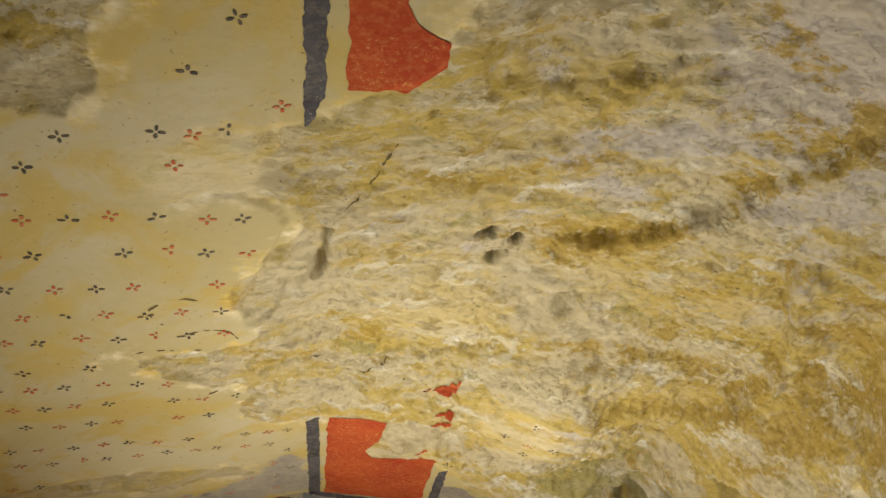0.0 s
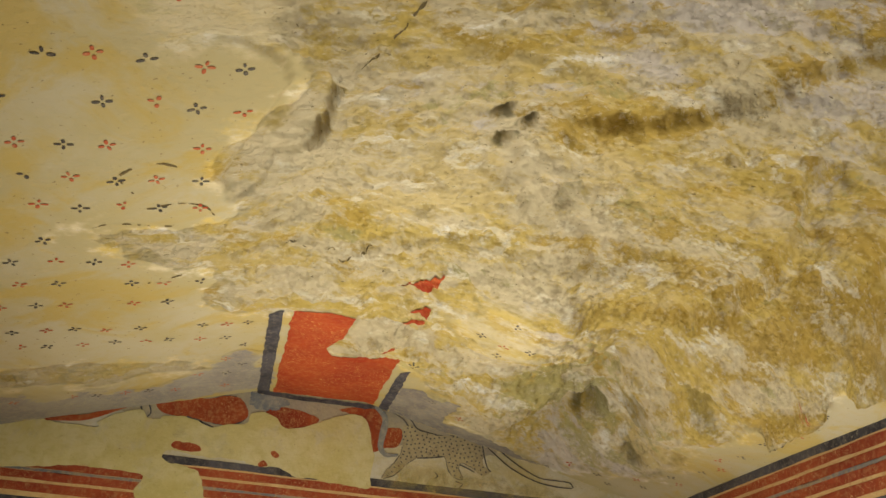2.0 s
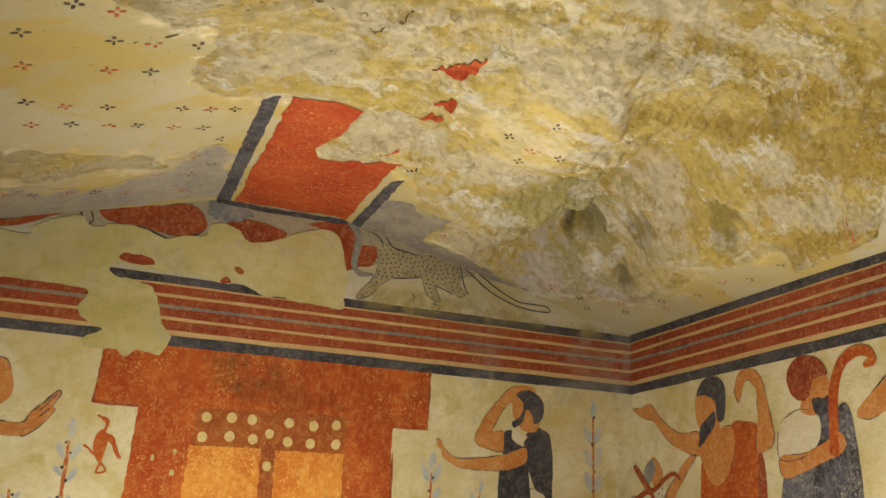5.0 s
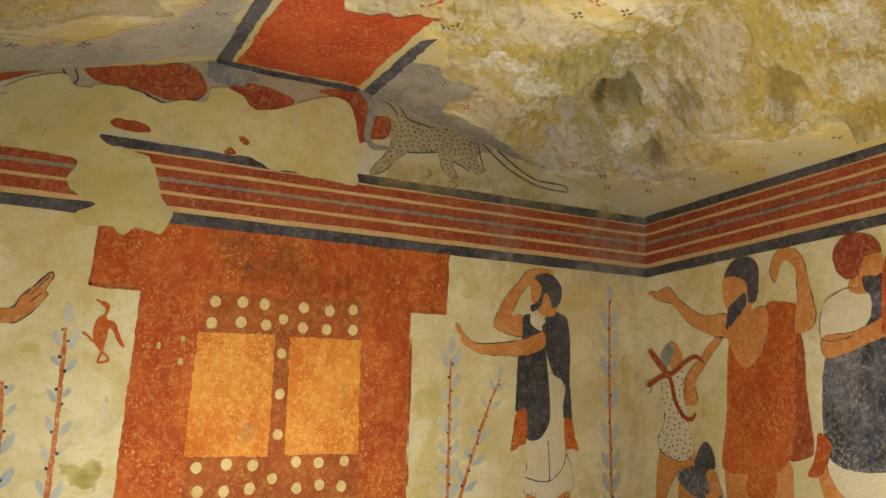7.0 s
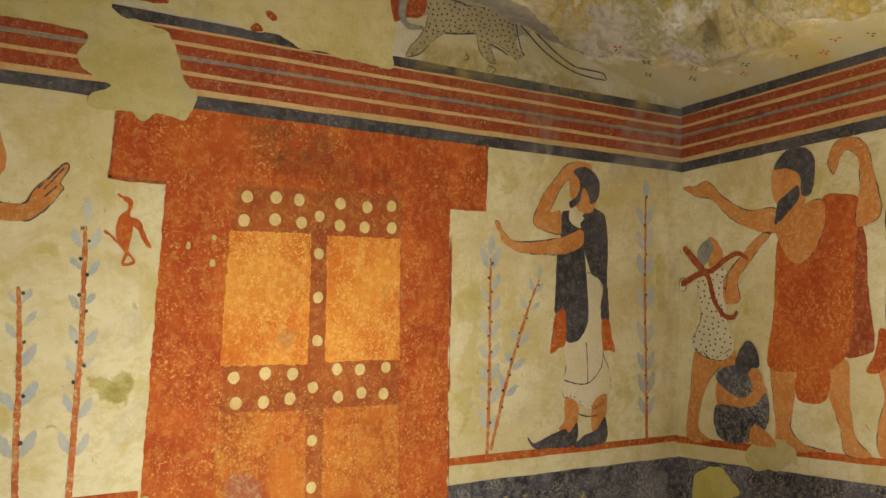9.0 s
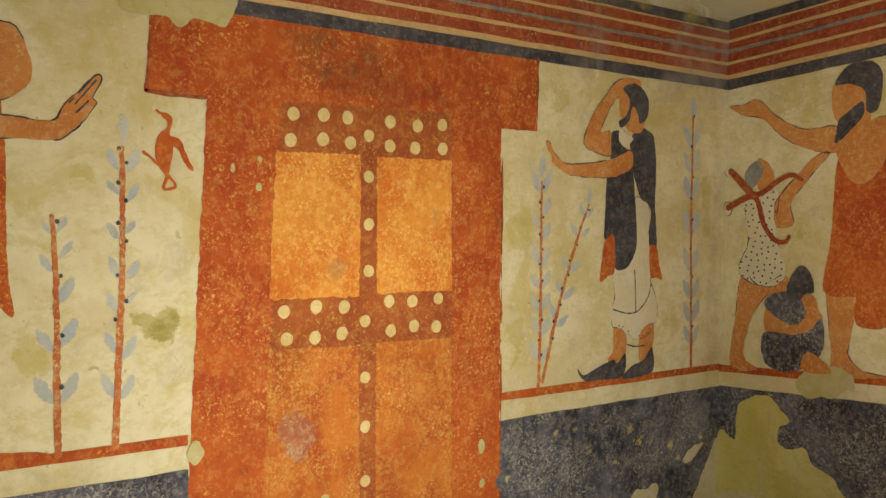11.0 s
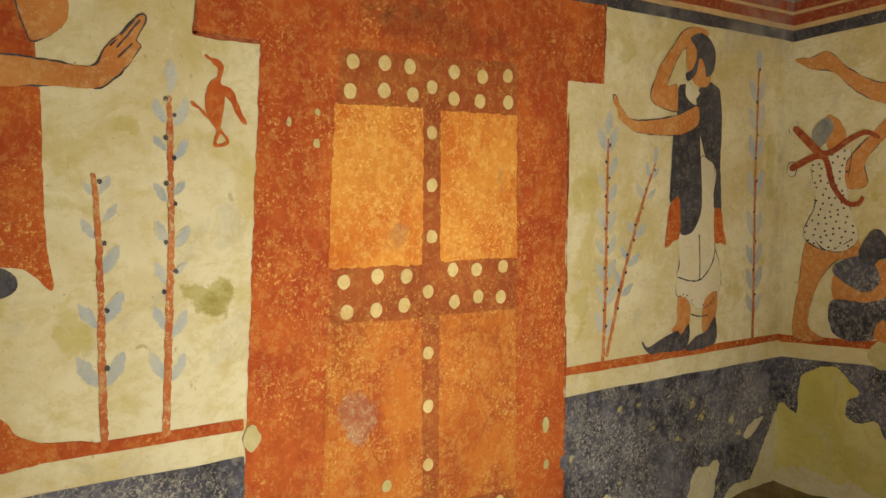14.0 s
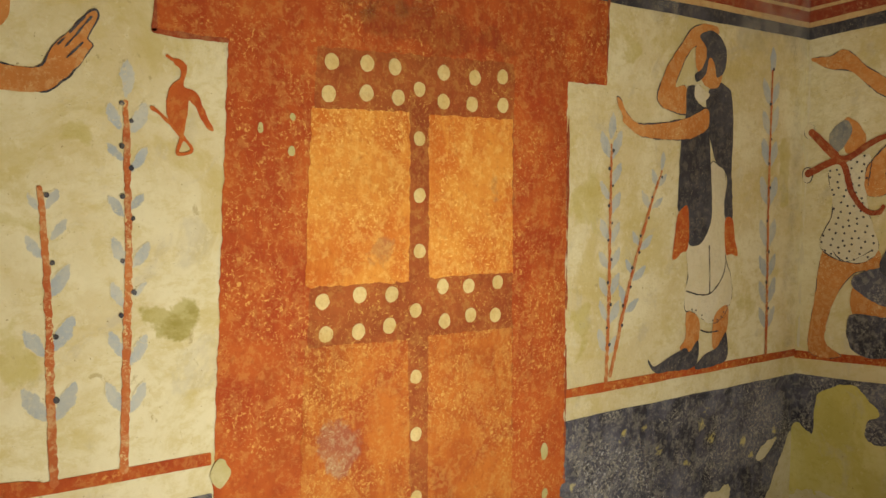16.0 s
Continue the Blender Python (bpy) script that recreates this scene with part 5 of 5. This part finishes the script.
piece(f3, "r", 2, 10, "beard_shape", M_DARK, [(-0.485, 1.570), (-0.527, 1.600), (-0.567, 1.623), (-0.567, 1.570), (-0.515, 1.515), (-0.470, 1.480), (-0.475, 1.53)], False)

f4 = thing("painted_figure", (-0.001, -0.18, 0.61), "small plain painted figure in a white dotted tunic", "wall painting", "painted figures")
BODY4 = [(-0.097, 1.284), (-0.180, 1.305), (-0.250, 1.305), (-0.240, 1.175), (-0.263, 1.085), (-0.290, 0.998), (-0.236, 0.947), (-0.147, 0.949), (-0.078, 1.000), (-0.122, 1.121)]
piece(f4, "r", 2, 0, "leg_shape", M_SKIN, [(-0.096, 0.985), (-0.177, 0.945), (-0.287, 0.996), (-0.293, 0.931), (-0.207, 0.905), (-0.140, 0.797), (-0.115, 0.660), (-0.178, 0.612), (-0.056, 0.609), (-0.068, 0.787)], True)
piece(f4, "r", 2, 1, "tunic", M_WHITE, BODY4, True)
piece(f4, "r", 2, 2, "arm_shape", M_SKIN, [(-0.235, 1.265), (-0.317, 1.362), (-0.395, 1.438), (-0.450, 1.448), (-0.372, 1.358), (-0.304, 1.267), (-0.314, 1.189), (-0.245, 1.175)], True)
piece(f4, "r", 2, 3, "head_shape", M_SKIN, [(-0.150, 1.430), (-0.190, 1.425), (-0.226, 1.379), (-0.217, 1.333), (-0.158, 1.320)], False)
piece(f4, "r", 2, 4, "cap_shape", M_BLUEGREY, [(-0.108, 1.402), (-0.157, 1.430), (-0.178, 1.400), (-0.166, 1.360), (-0.127, 1.320), (-0.097, 1.355)], False)
piece(f4, "r", 2, 5, "round_end", M_WHITE, blot(-0.022, 1.395, 0.020, 0.028), True)
piece(f4, "r", 2, 6, "round_end", M_WHITE, blot(-0.022, 1.240, 0.020, 0.028), True)
dots_in(sd_poly(rounded(BODY4, 4)), box_of(BODY4), 0.030, 0.0045, "r", 3.4, f4, M_DARK)
sash_at = 3.5
for pts in ([(-0.032, 1.390), (-0.143, 1.297), (-0.246, 1.350), (-0.300, 1.372), (-0.345, 1.355)], [(-0.025, 1.246), (-0.143, 1.290), (-0.189, 1.183), (-0.240, 1.125), (-0.285, 1.120), (-0.300, 1.14)], [(-0.125, 1.31), (-0.05, 1.385)]):
    sash_at += 0.25
    stroke("sash", pts, [0.013, 0.010, 0.007], M_WORNRED, "r", sash_at, f4)

f5 = thing("painted_figure", (-0.001, -0.33, 0.63), "plain crouching painted figure in blotchy black", "wall painting", "painted figures")
piece(f5, "r", 4.6, 0, "skin_shape", M_SKIN, [(-0.207, 0.853), (-0.300, 0.90), (-0.400, 0.93), (-0.430, 0.88), (-0.448, 0.84), (-0.436, 0.755), (-0.238, 0.740)], False)
piece(f5, "r", 4.6, 1, "dark_shape", M_DADO, [(-0.213, 0.899), (-0.307, 0.938), (-0.349, 0.916), (-0.380, 0.854), (-0.322, 0.808), (-0.215, 0.855)], False)
piece(f5, "r", 4.6, 2, "dark_shape", M_DADO, [(-0.205, 0.762), (-0.330, 0.773), (-0.400, 0.80), (-0.443, 0.846), (-0.453, 0.736), (-0.378, 0.652), (-0.268, 0.626), (-0.206, 0.660)], False)
piece(f5, "r", 4.6, 3, "hair_shape", M_DARK, [(-0.303, 0.966), (-0.348, 1.034), (-0.392, 1.012), (-0.410, 0.945), (-0.375, 0.930), (-0.349, 0.905), (-0.303, 0.922)], False)
piece(f5, "r", 4.6, 4, "foot_shape", M_SKIN, [(-0.390, 0.715), (-0.457, 0.690), (-0.485, 0.650), (-0.370, 0.645)], False)

f6 = thing("painted_figure", (-0.001, -1.08, 0.70), "plain painted figure in a worn black robe and white tunic", "wall painting", "painted figures")
piece(f6, "r", 2, 0, "leg_shape", M_SKIN, [(-0.885, 0.995), (-0.975, 1.010), (-0.972, 0.881), (-0.940, 0.764), (-1.00, 0.710), (-0.892, 0.695), (-0.881, 0.792), (-0.902, 0.890)], True)
piece(f6, "r", 2, 1, "skirt", M_WHITE, [(-0.93, 1.05), (-1.15, 1.05), (-1.22, 0.88), (-1.05, 0.90), (-0.95, 0.95)], True)
piece(f6, "r", 2, 2, "robe", M_DADO, [(-0.926, 1.393), (-1.060, 1.437), (-1.085, 1.60), (-1.157, 1.610), (-1.225, 1.619), (-1.26, 1.35), (-1.24, 1.087), (-1.090, 1.015), (-0.936, 1.034), (-0.904, 1.163)], False)
piece(f6, "r", 2, 3, "hem", M_RED, [(-0.885, 1.120), (-0.930, 1.100), (-0.928, 1.044), (-0.891, 0.979), (-0.838, 0.973), (-0.869, 1.038)], False)
piece(f6, "r", 2, 4, "sleeve", M_WHITE, [(-0.915, 1.560), (-0.97, 1.605), (-1.040, 1.620), (-1.095, 1.597), (-1.094, 1.512), (-1.021, 1.455), (-0.908, 1.448)], True)
piece(f6, "r", 2, 5, "arm_shape", M_SKIN, [(-0.912, 1.455), (-1.021, 1.468), (-1.120, 1.510), (-1.185, 1.540), (-1.200, 1.484), (-1.086, 1.432), (-0.930, 1.380)], True)
piece(f6, "r", 2, 6, "arm_shape", M_SKIN, [(-1.255, 1.600), (-1.361, 1.700), (-1.454, 1.768), (-1.52, 1.79), (-1.45, 1.672), (-1.325, 1.585)], True)
piece(f6, "r", 2, 7, "head_shape", M_SKIN, [(-1.050, 1.735), (-1.130, 1.742), (-1.155, 1.659), (-1.093, 1.600), (-1.020, 1.612), (-1.03, 1.68)], False)
piece(f6, "r", 2, 8, "hair_shape", M_WORNRED, [(-0.960, 1.750), (-1.012, 1.802), (-1.101, 1.792), (-1.145, 1.735), (-1.080, 1.720), (-1.055, 1.660), (-1.006, 1.650), (-0.968, 1.690)], False)
piece(f6, "r", 2, 9, "beard_shape", M_DARK, [(-1.070, 1.654), (-1.120, 1.655), (-1.160, 1.663), (-1.150, 1.615), (-1.089, 1.598)], False)
stroke("staff", [(-1.155, 1.480), (-1.160, 1.580), (-1.168, 1.680), (-1.205, 1.765), (-1.265, 1.800), (-1.315, 1.795), (-1.330, 1.765), (-1.305, 1.755)], [0.020, 0.020, 0.012], M_RED, "r", 3.6, f6)


# ---- paint on the ceiling ----
def on_ceiling(name, sd, box, material, layer, parent, label="", step=0.012):
    verts, faces = filled(sd, box, step, runs=False)
    p = parent.location if parent is not None else (0, 0, 0)
    out = [(x - p[0], y - p[1], ceiling_at(x, y) - LAYER * layer - p[2]) for x, y in verts]
    return mesh_object(name, out, [f[::-1] for f in faces], material, parent, label, shade=True)


def ceiling_shape(name, pts, material, layer, parent, rough=0.03, grain=0.08, seed=0, soft=True, label=""):
    outline = rounded(pts, 4) if soft else np.array(pts, float)
    sd = ragged(sd_poly(outline), rough, grain, seed)
    if material in FADING:
        ob = on_ceiling(name, sd, box_of(outline, 0.03), material, layer, parent, label, 0.010)
        fading(ob, sd, "c", 0.09)
        return ob
    return on_ceiling(name, sd, box_of(outline, 0.03), material, layer, parent, label, 0.006)


beam = thing("painted_beam", (-1.65, -0.5, 2.39), "red painted ridge beam edged with dark bands", "painted beam")
ceiling_shape("red_field", [(-1.870, -0.95), (-1.72, -0.975), (-1.645, -0.945), (-1.655, -0.80), (-1.665, -0.72), (-1.71, -0.62), (-1.68, -0.55), (-1.58, -0.525), (-1.53, -0.58), (-1.41, -0.67), (-1.415, -0.09), (-1.415, -0.012), (-1.64, -0.010), (-1.868, -0.010)],
              M_BEAM, 2, beam, 0.012, 0.05, 401, False)
ceiling_shape("dark_band", [(-1.950, -0.92), (-1.900, -0.94), (-1.888, -0.006), (-1.940, -0.006)], M_DARK, 2, beam, 0.006, 0.03, 402, False, "dark edge band")
ceiling_shape("dark_band", [(-1.350, -0.54), (-1.385, -0.48), (-1.388, -0.006), (-1.345, -0.006)], M_DARK, 2, beam, 0.006, 0.03, 403, False, "dark edge band")
for k, pts in enumerate(([(-1.57, -1.26), (-1.52, -1.25), (-1.42, -1.36), (-1.43, -1.29), (-1.45, -1.23), (-1.49, -1.215)], [(-1.48, -1.115), (-1.41, -1.14), (-1.43, -1.10)], [(-1.50, -0.99), (-1.41, -1.02), (-1.42, -0.96)], [(-1.53, -0.77), (-1.47, -0.80), (-1.49, -0.765)])):
    ceiling_shape("red_remnant", pts, M_BEAM, 4, beam, 0.006, 0.03, 405 + k, True, "small red paint remnant on bare rock")
beam2 = thing("painted_beam", (-1.78, -3.0, 2.60), "broken red ridge beam near the entrance", "painted beam")
ceiling_shape("red_field", [(-1.860, -2.750), (-1.775, -2.765), (-1.735, -2.755), (-1.665, -2.84), (-1.668, -2.915), (-1.715, -2.935), (-1.76, -3.00), (-1.72, -3.3), (-1.70, -3.8), (-1.86, -3.8)], M_BEAM, 2, beam2, 0.010, 0.04, 411, False)
ceiling_shape("dark_band", [(-1.945, -2.625), (-1.925, -2.65), (-1.900, -2.74), (-1.897, -3.8), (-1.940, -3.8)], M_DARK, 2, beam2, 0.010, 0.03, 412, False, "dark edge band")

wash = thing("grey_wash", (-1.0, -0.2, 2.25), "grey stain on the plaster slope by the gable", "stain")
ceiling_shape("patch", [(-1.358, -0.132), (-1.343, -0.328), (-1.264, -0.383), (-1.225, -0.334), (-1.156, -0.334), (-1.082, -0.371), (-1.085, -0.274), (-1.122, -0.180), (-1.100, -0.118), (-1.003, -0.121), (-0.938, -0.122), (-0.798, -0.064), (-0.603, -0.002), (-0.550, -0.006), (-1.335, -0.006)], M_GREYSLOPE, 1.2, wash, 0.02, 0.05, 421, False)
wash2 = thing("grey_wash", (-2.3, -0.2, 2.2), "grey stain on the plaster slope by the gable", "stain")
ceiling_shape("patch", [(-3.3, -0.32), (-2.9, -0.33), (-2.55, -0.25), (-2.3, -0.28), (-2.15, -0.50), (-1.97, -0.52), (-1.965, -0.005), (-3.3, -0.005)], M_GREY, 1.2, wash2, 0.10, 0.12, 422)


# ---- small four-petalled flowers in rows over the plaster slopes ----
def flower(x, y, red, size, seed):
    r = random.Random(seed)
    th_z = ceiling_at(x, y)
    verts, faces = [], []
    turn = r.uniform(-0.3, 0.3)
    for k in range(4):
        if r.random() < 0.07:
            continue
        a = turn + k * math.pi / 2 + r.uniform(-0.15, 0.15)
        d, lo, wi = size * r.uniform(0.9, 1.1), size * 0.62 * r.uniform(0.8, 1.15), size * 0.34 * r.uniform(0.8, 1.2)
        n = len(verts)
        for b in np.linspace(0, 2 * math.pi, 9, endpoint=False):
            lu, lv = d + lo * math.cos(b), wi * math.sin(b)
            px, py = x + lu * math.cos(a) - lv * math.sin(a), y + lu * math.sin(a) + lv * math.cos(a)
            verts.append((px - x, py - y, ceiling_at(px, py) - 1.3 * LAYER - th_z))
        faces.append(list(range(n + 8, n - 1, -1)))
    ob = mesh_object("painted_flower", verts, faces, M_FLOWER_RED if red else M_FLOWER_DARK)
    ob.location = (x, y, th_z)
    return tagged(ob, "small %s four-petalled painted flower on ceiling plaster" % ("red" if red else "black"), "painted flower", "painted ceiling flowers")


def bare_at(x, y):
    i, j = int(round((x - cx[0]) / STEP)), int(round((y - cy[0]) / STEP))
    return bare[max(0, j - 3):j + 4, max(0, i - 3):i + 4].max()


rows = (-2.345, -2.193, -2.02, -1.88, -1.74, -1.55, -1.42, -1.27, -1.12, -0.90, -0.76, -0.52, -0.36, -0.18)
n = 0
for j, y0 in enumerate(rows):
    for i in range(12):
        n += 1
        r = random.Random(n)
        x = -2.085 - 0.096 * i + r.uniform(-0.010, 0.010)
        y = y0 + 0.17 * (x + 2.3) + r.uniform(-0.012, 0.012)
        if x > XL + 0.05 and y < -0.06 and bare_at(x, y) < 0.15 and r.random() < 0.93:
            flower(x, y, (i + j) % 2 == 1, 0.0135, n)
for k, (x, y, red) in enumerate(((-2.16, -2.82, False), (-2.42, -2.66, False), (-2.24, -2.65, False), (-2.17, -2.63, True), (-2.51, -2.57, False), (-2.22, -2.53, True), (-2.06, -2.95, False), (-2.10, -2.64, False), (-2.58, -2.48, True),
                                 (-1.99, -2.70, True), (-1.13, -1.24, False), (-1.21, -1.09, False), (-1.12, -1.06, True), (-1.03, -1.09, False), (-1.12, -0.98, False), (-1.375, -0.71, False), (-1.365, -0.62, False), (-0.12, -1.44, False), (-0.12, -1.08, False), (-0.21, -1.46, True),
                                 (-0.08, -1.24, True), (-0.15, -1.26, False), (-0.11, -0.62, False), (-0.08, -0.72, True), (-0.10, -0.90, False), (-0.14, -0.80, True), (-0.16, -0.45, False), (-0.24, -0.28, True), (-0.38, -0.17, False),
                                 (-0.50, -0.14, True), (-0.10, -0.40, True), (-0.18, -0.22, False), (-0.30, -0.10, False), (-2.02, -0.86, False), (-2.02, -0.62, False), (-2.02, -0.40, False), (-1.20, -0.30, False), (-1.05, -0.20, True))):
    flower(x, y, red, 0.0125, 900 + k)


# ---- cracks in the plaster ----
for k, pts in enumerate(([(-2.34, -1.82), (-2.365, -1.90), (-2.31, -1.95), (-2.25, -1.945), (-2.21, -1.90)], [(-2.31, -1.735), (-2.23, -1.755), (-2.17, -1.73), (-2.145, -1.68)], [(-1.90, -2.30), (-1.81, -2.37), (-1.76, -2.50), (-1.72, -2.60), (-1.69, -2.66)],
                         [(-1.97, -1.44), (-1.88, -1.42), (-1.80, -1.42), (-1.75, -1.38), (-1.65, -1.47)], [(-2.47, -1.64), (-2.40, -1.665), (-2.30, -1.64), (-2.24, -1.63)], [(-2.33, -1.28), (-2.27, -1.30), (-2.22, -1.33)])):
    ck = thing("ceiling_crack", (pts[0][0], pts[0][1], float(ceiling_at(*pts[0]))), "thin dark crack in the ceiling plaster", "crack", "ceiling cracks")
    line = drawn(pts)
    gap_ob = on_ceiling("gap", ragged(sd_line(line, [0.0003, 0.0018, 0.0022, 0.0005]), 0.007, 0.02, 500 + k), box_of(line, 0.02), M_CRACK, 1.0, ck, "", 0.0035)
    tagged(gap_ob, kind="stuff")


# ---- small wear: the seam in the corner, chips in the dado, marks on the plaster ----
seam = thing("corner_crack", (-0.001, -0.015, 0.6), "thin pale seam down the corner of the walls", "crack")
stroke("line", [(-0.014, 0.62), (-0.012, 0.95), (-0.016, 1.30), (-0.012, 1.70)], [0.003, 0.004, 0.002], M_WHITE, "r", 1.1, seam, rough=0.008, grain=0.05)
chip_random = random.Random(5)
for k in range(26):
    wall = "b" if k < 16 else "r"
    u = chip_random.uniform(-1.12, -0.05) if wall == "b" else chip_random.uniform(-1.1, -0.05)
    v = chip_random.uniform(0.05, 0.47) ** 1.0
    r = chip_random.uniform(0.006, 0.016)
    worn("paint_loss", blot(u, v, r, r * chip_random.uniform(0.8, 1.6)), M_DADOSPOT, wall, 2.1 + 0.03 * k, "small pale chip in the dark dado", "paint loss", 0.03, 0.03, 600 + k, "bare spots in the dado")
for k, pts in enumerate(([(-0.05, 0.0), (-0.06, 0.09), (-0.16, 0.12), (-0.26, 0.08), (-0.40, 0.10), (-0.46, 0.0)], [(-0.62, 0.0), (-0.66, 0.14), (-0.78, 0.16), (-0.92, 0.09), (-0.98, 0.0)])):
    worn("mortar_repair", pts, M_PALEMORTAR, "r", 4.0, "pale crumbling mortar at the foot of the wall", "mortar repair", 0.06, 0.07, 640 + k)
worn("mortar_repair", [(-0.66, 0.0), (-0.68, 0.05), (-0.80, 0.075), (-0.95, 0.04), (-1.0, 0.0)], M_PALEMORTAR, "b", 3.2, "pale crumbling mortar at the foot of the wall", "mortar repair", 0.05, 0.07, 644)
for k, (u, v, ru, rv, wall) in enumerate(((-2.45, 1.33, 0.05, 0.03, "b"), (-2.60, 0.90, 0.06, 0.05, "b"), (-1.08, 0.80, 0.05, 0.09, "b"), (-0.90, 1.60, 0.06, 0.05, "b"), (-0.10, 1.25, 0.05, 0.12, "b"), (-0.32, 0.80, 0.05, 0.06, "b"), (-1.06, 1.18, 0.05, 0.08, "b"), (-0.62, 1.62, 0.05, 0.06, "r"), (-0.40, 1.20, 0.04, 0.09, "r"))):
    worn("lichen_stain", blot(u, v, ru, rv), M_STAIN2, wall, 0.55 + 0.01 * k, "faint yellow stain on the cream plaster", "stain", 0.08, 0.08, 660 + k, "faint plaster stains")

# ---- thin films: lime bloom by the corner, scuffs on the dado, soot and damp on the gable ----
FILMS = (("lime_bloom", [(-0.42, 1.68), (-0.30, 2.0), (0.0, 2.02), (0.0, 1.66), (-0.2, 1.64)], M_LIMEVEIL, "b", "whitish lime bloom over the frieze beside the corner"),
         ("lime_bloom", [(-0.085, 0.62), (-0.095, 1.1), (-0.075, 1.66), (-0.015, 1.66), (-0.03, 1.1), (-0.02, 0.62)], M_LIMEVEIL, "b", "pale lime streak down the wall beside the corner"),
         ("lime_bloom", [(-0.86, 1.95), (-0.82, 2.02), (-0.68, 2.0), (-0.70, 1.72), (-0.82, 1.74)], M_LIMEVEIL, "b", "faint lime bloom on the striped frieze"),
         ("scuff_mark", [(-1.13, 0.08), (-1.10, 0.40), (-0.95, 0.46), (-0.72, 0.30), (-0.66, 0.10), (-0.85, 0.02)], M_SCUFF, "b", "pale scuffs and salts on the dark dado"),
         ("scuff_mark", [(-0.24, 0.32), (-0.20, 0.47), (-0.06, 0.47), (-0.05, 0.30)], M_SCUFF, "b", "pale scuffs and salts on the dark dado"),
         ("scuff_mark", [(-0.50, 0.30), (-0.55, 0.50), (-0.95, 0.52), (-1.1, 0.30), (-0.8, 0.15)], M_SCUFF, "r", "pale scuffs and salts on the dark dado"),
         ("soil_film", [(-1.30, 1.98), (-1.22, 2.10), (-0.75, 2.06), (-0.25, 2.0), (-0.20, 1.96), (-0.8, 1.97)], M_YELLOWVEIL, "b", "olive damp stain on the gable plaster"),
         ("soil_film", [(-1.93, 1.72), (-1.86, 1.63), (-1.62, 1.62), (-1.60, 1.73), (-1.75, 1.76)], M_SOILVEIL, "b", "brown stain on the red lintel"))
for k, (name, pts, mat, wall, words) in enumerate(FILMS):
    worn(name, pts, mat, wall, 5.4 + 0.05 * k, words, "stain", 0.05, 0.12, 700 + k)
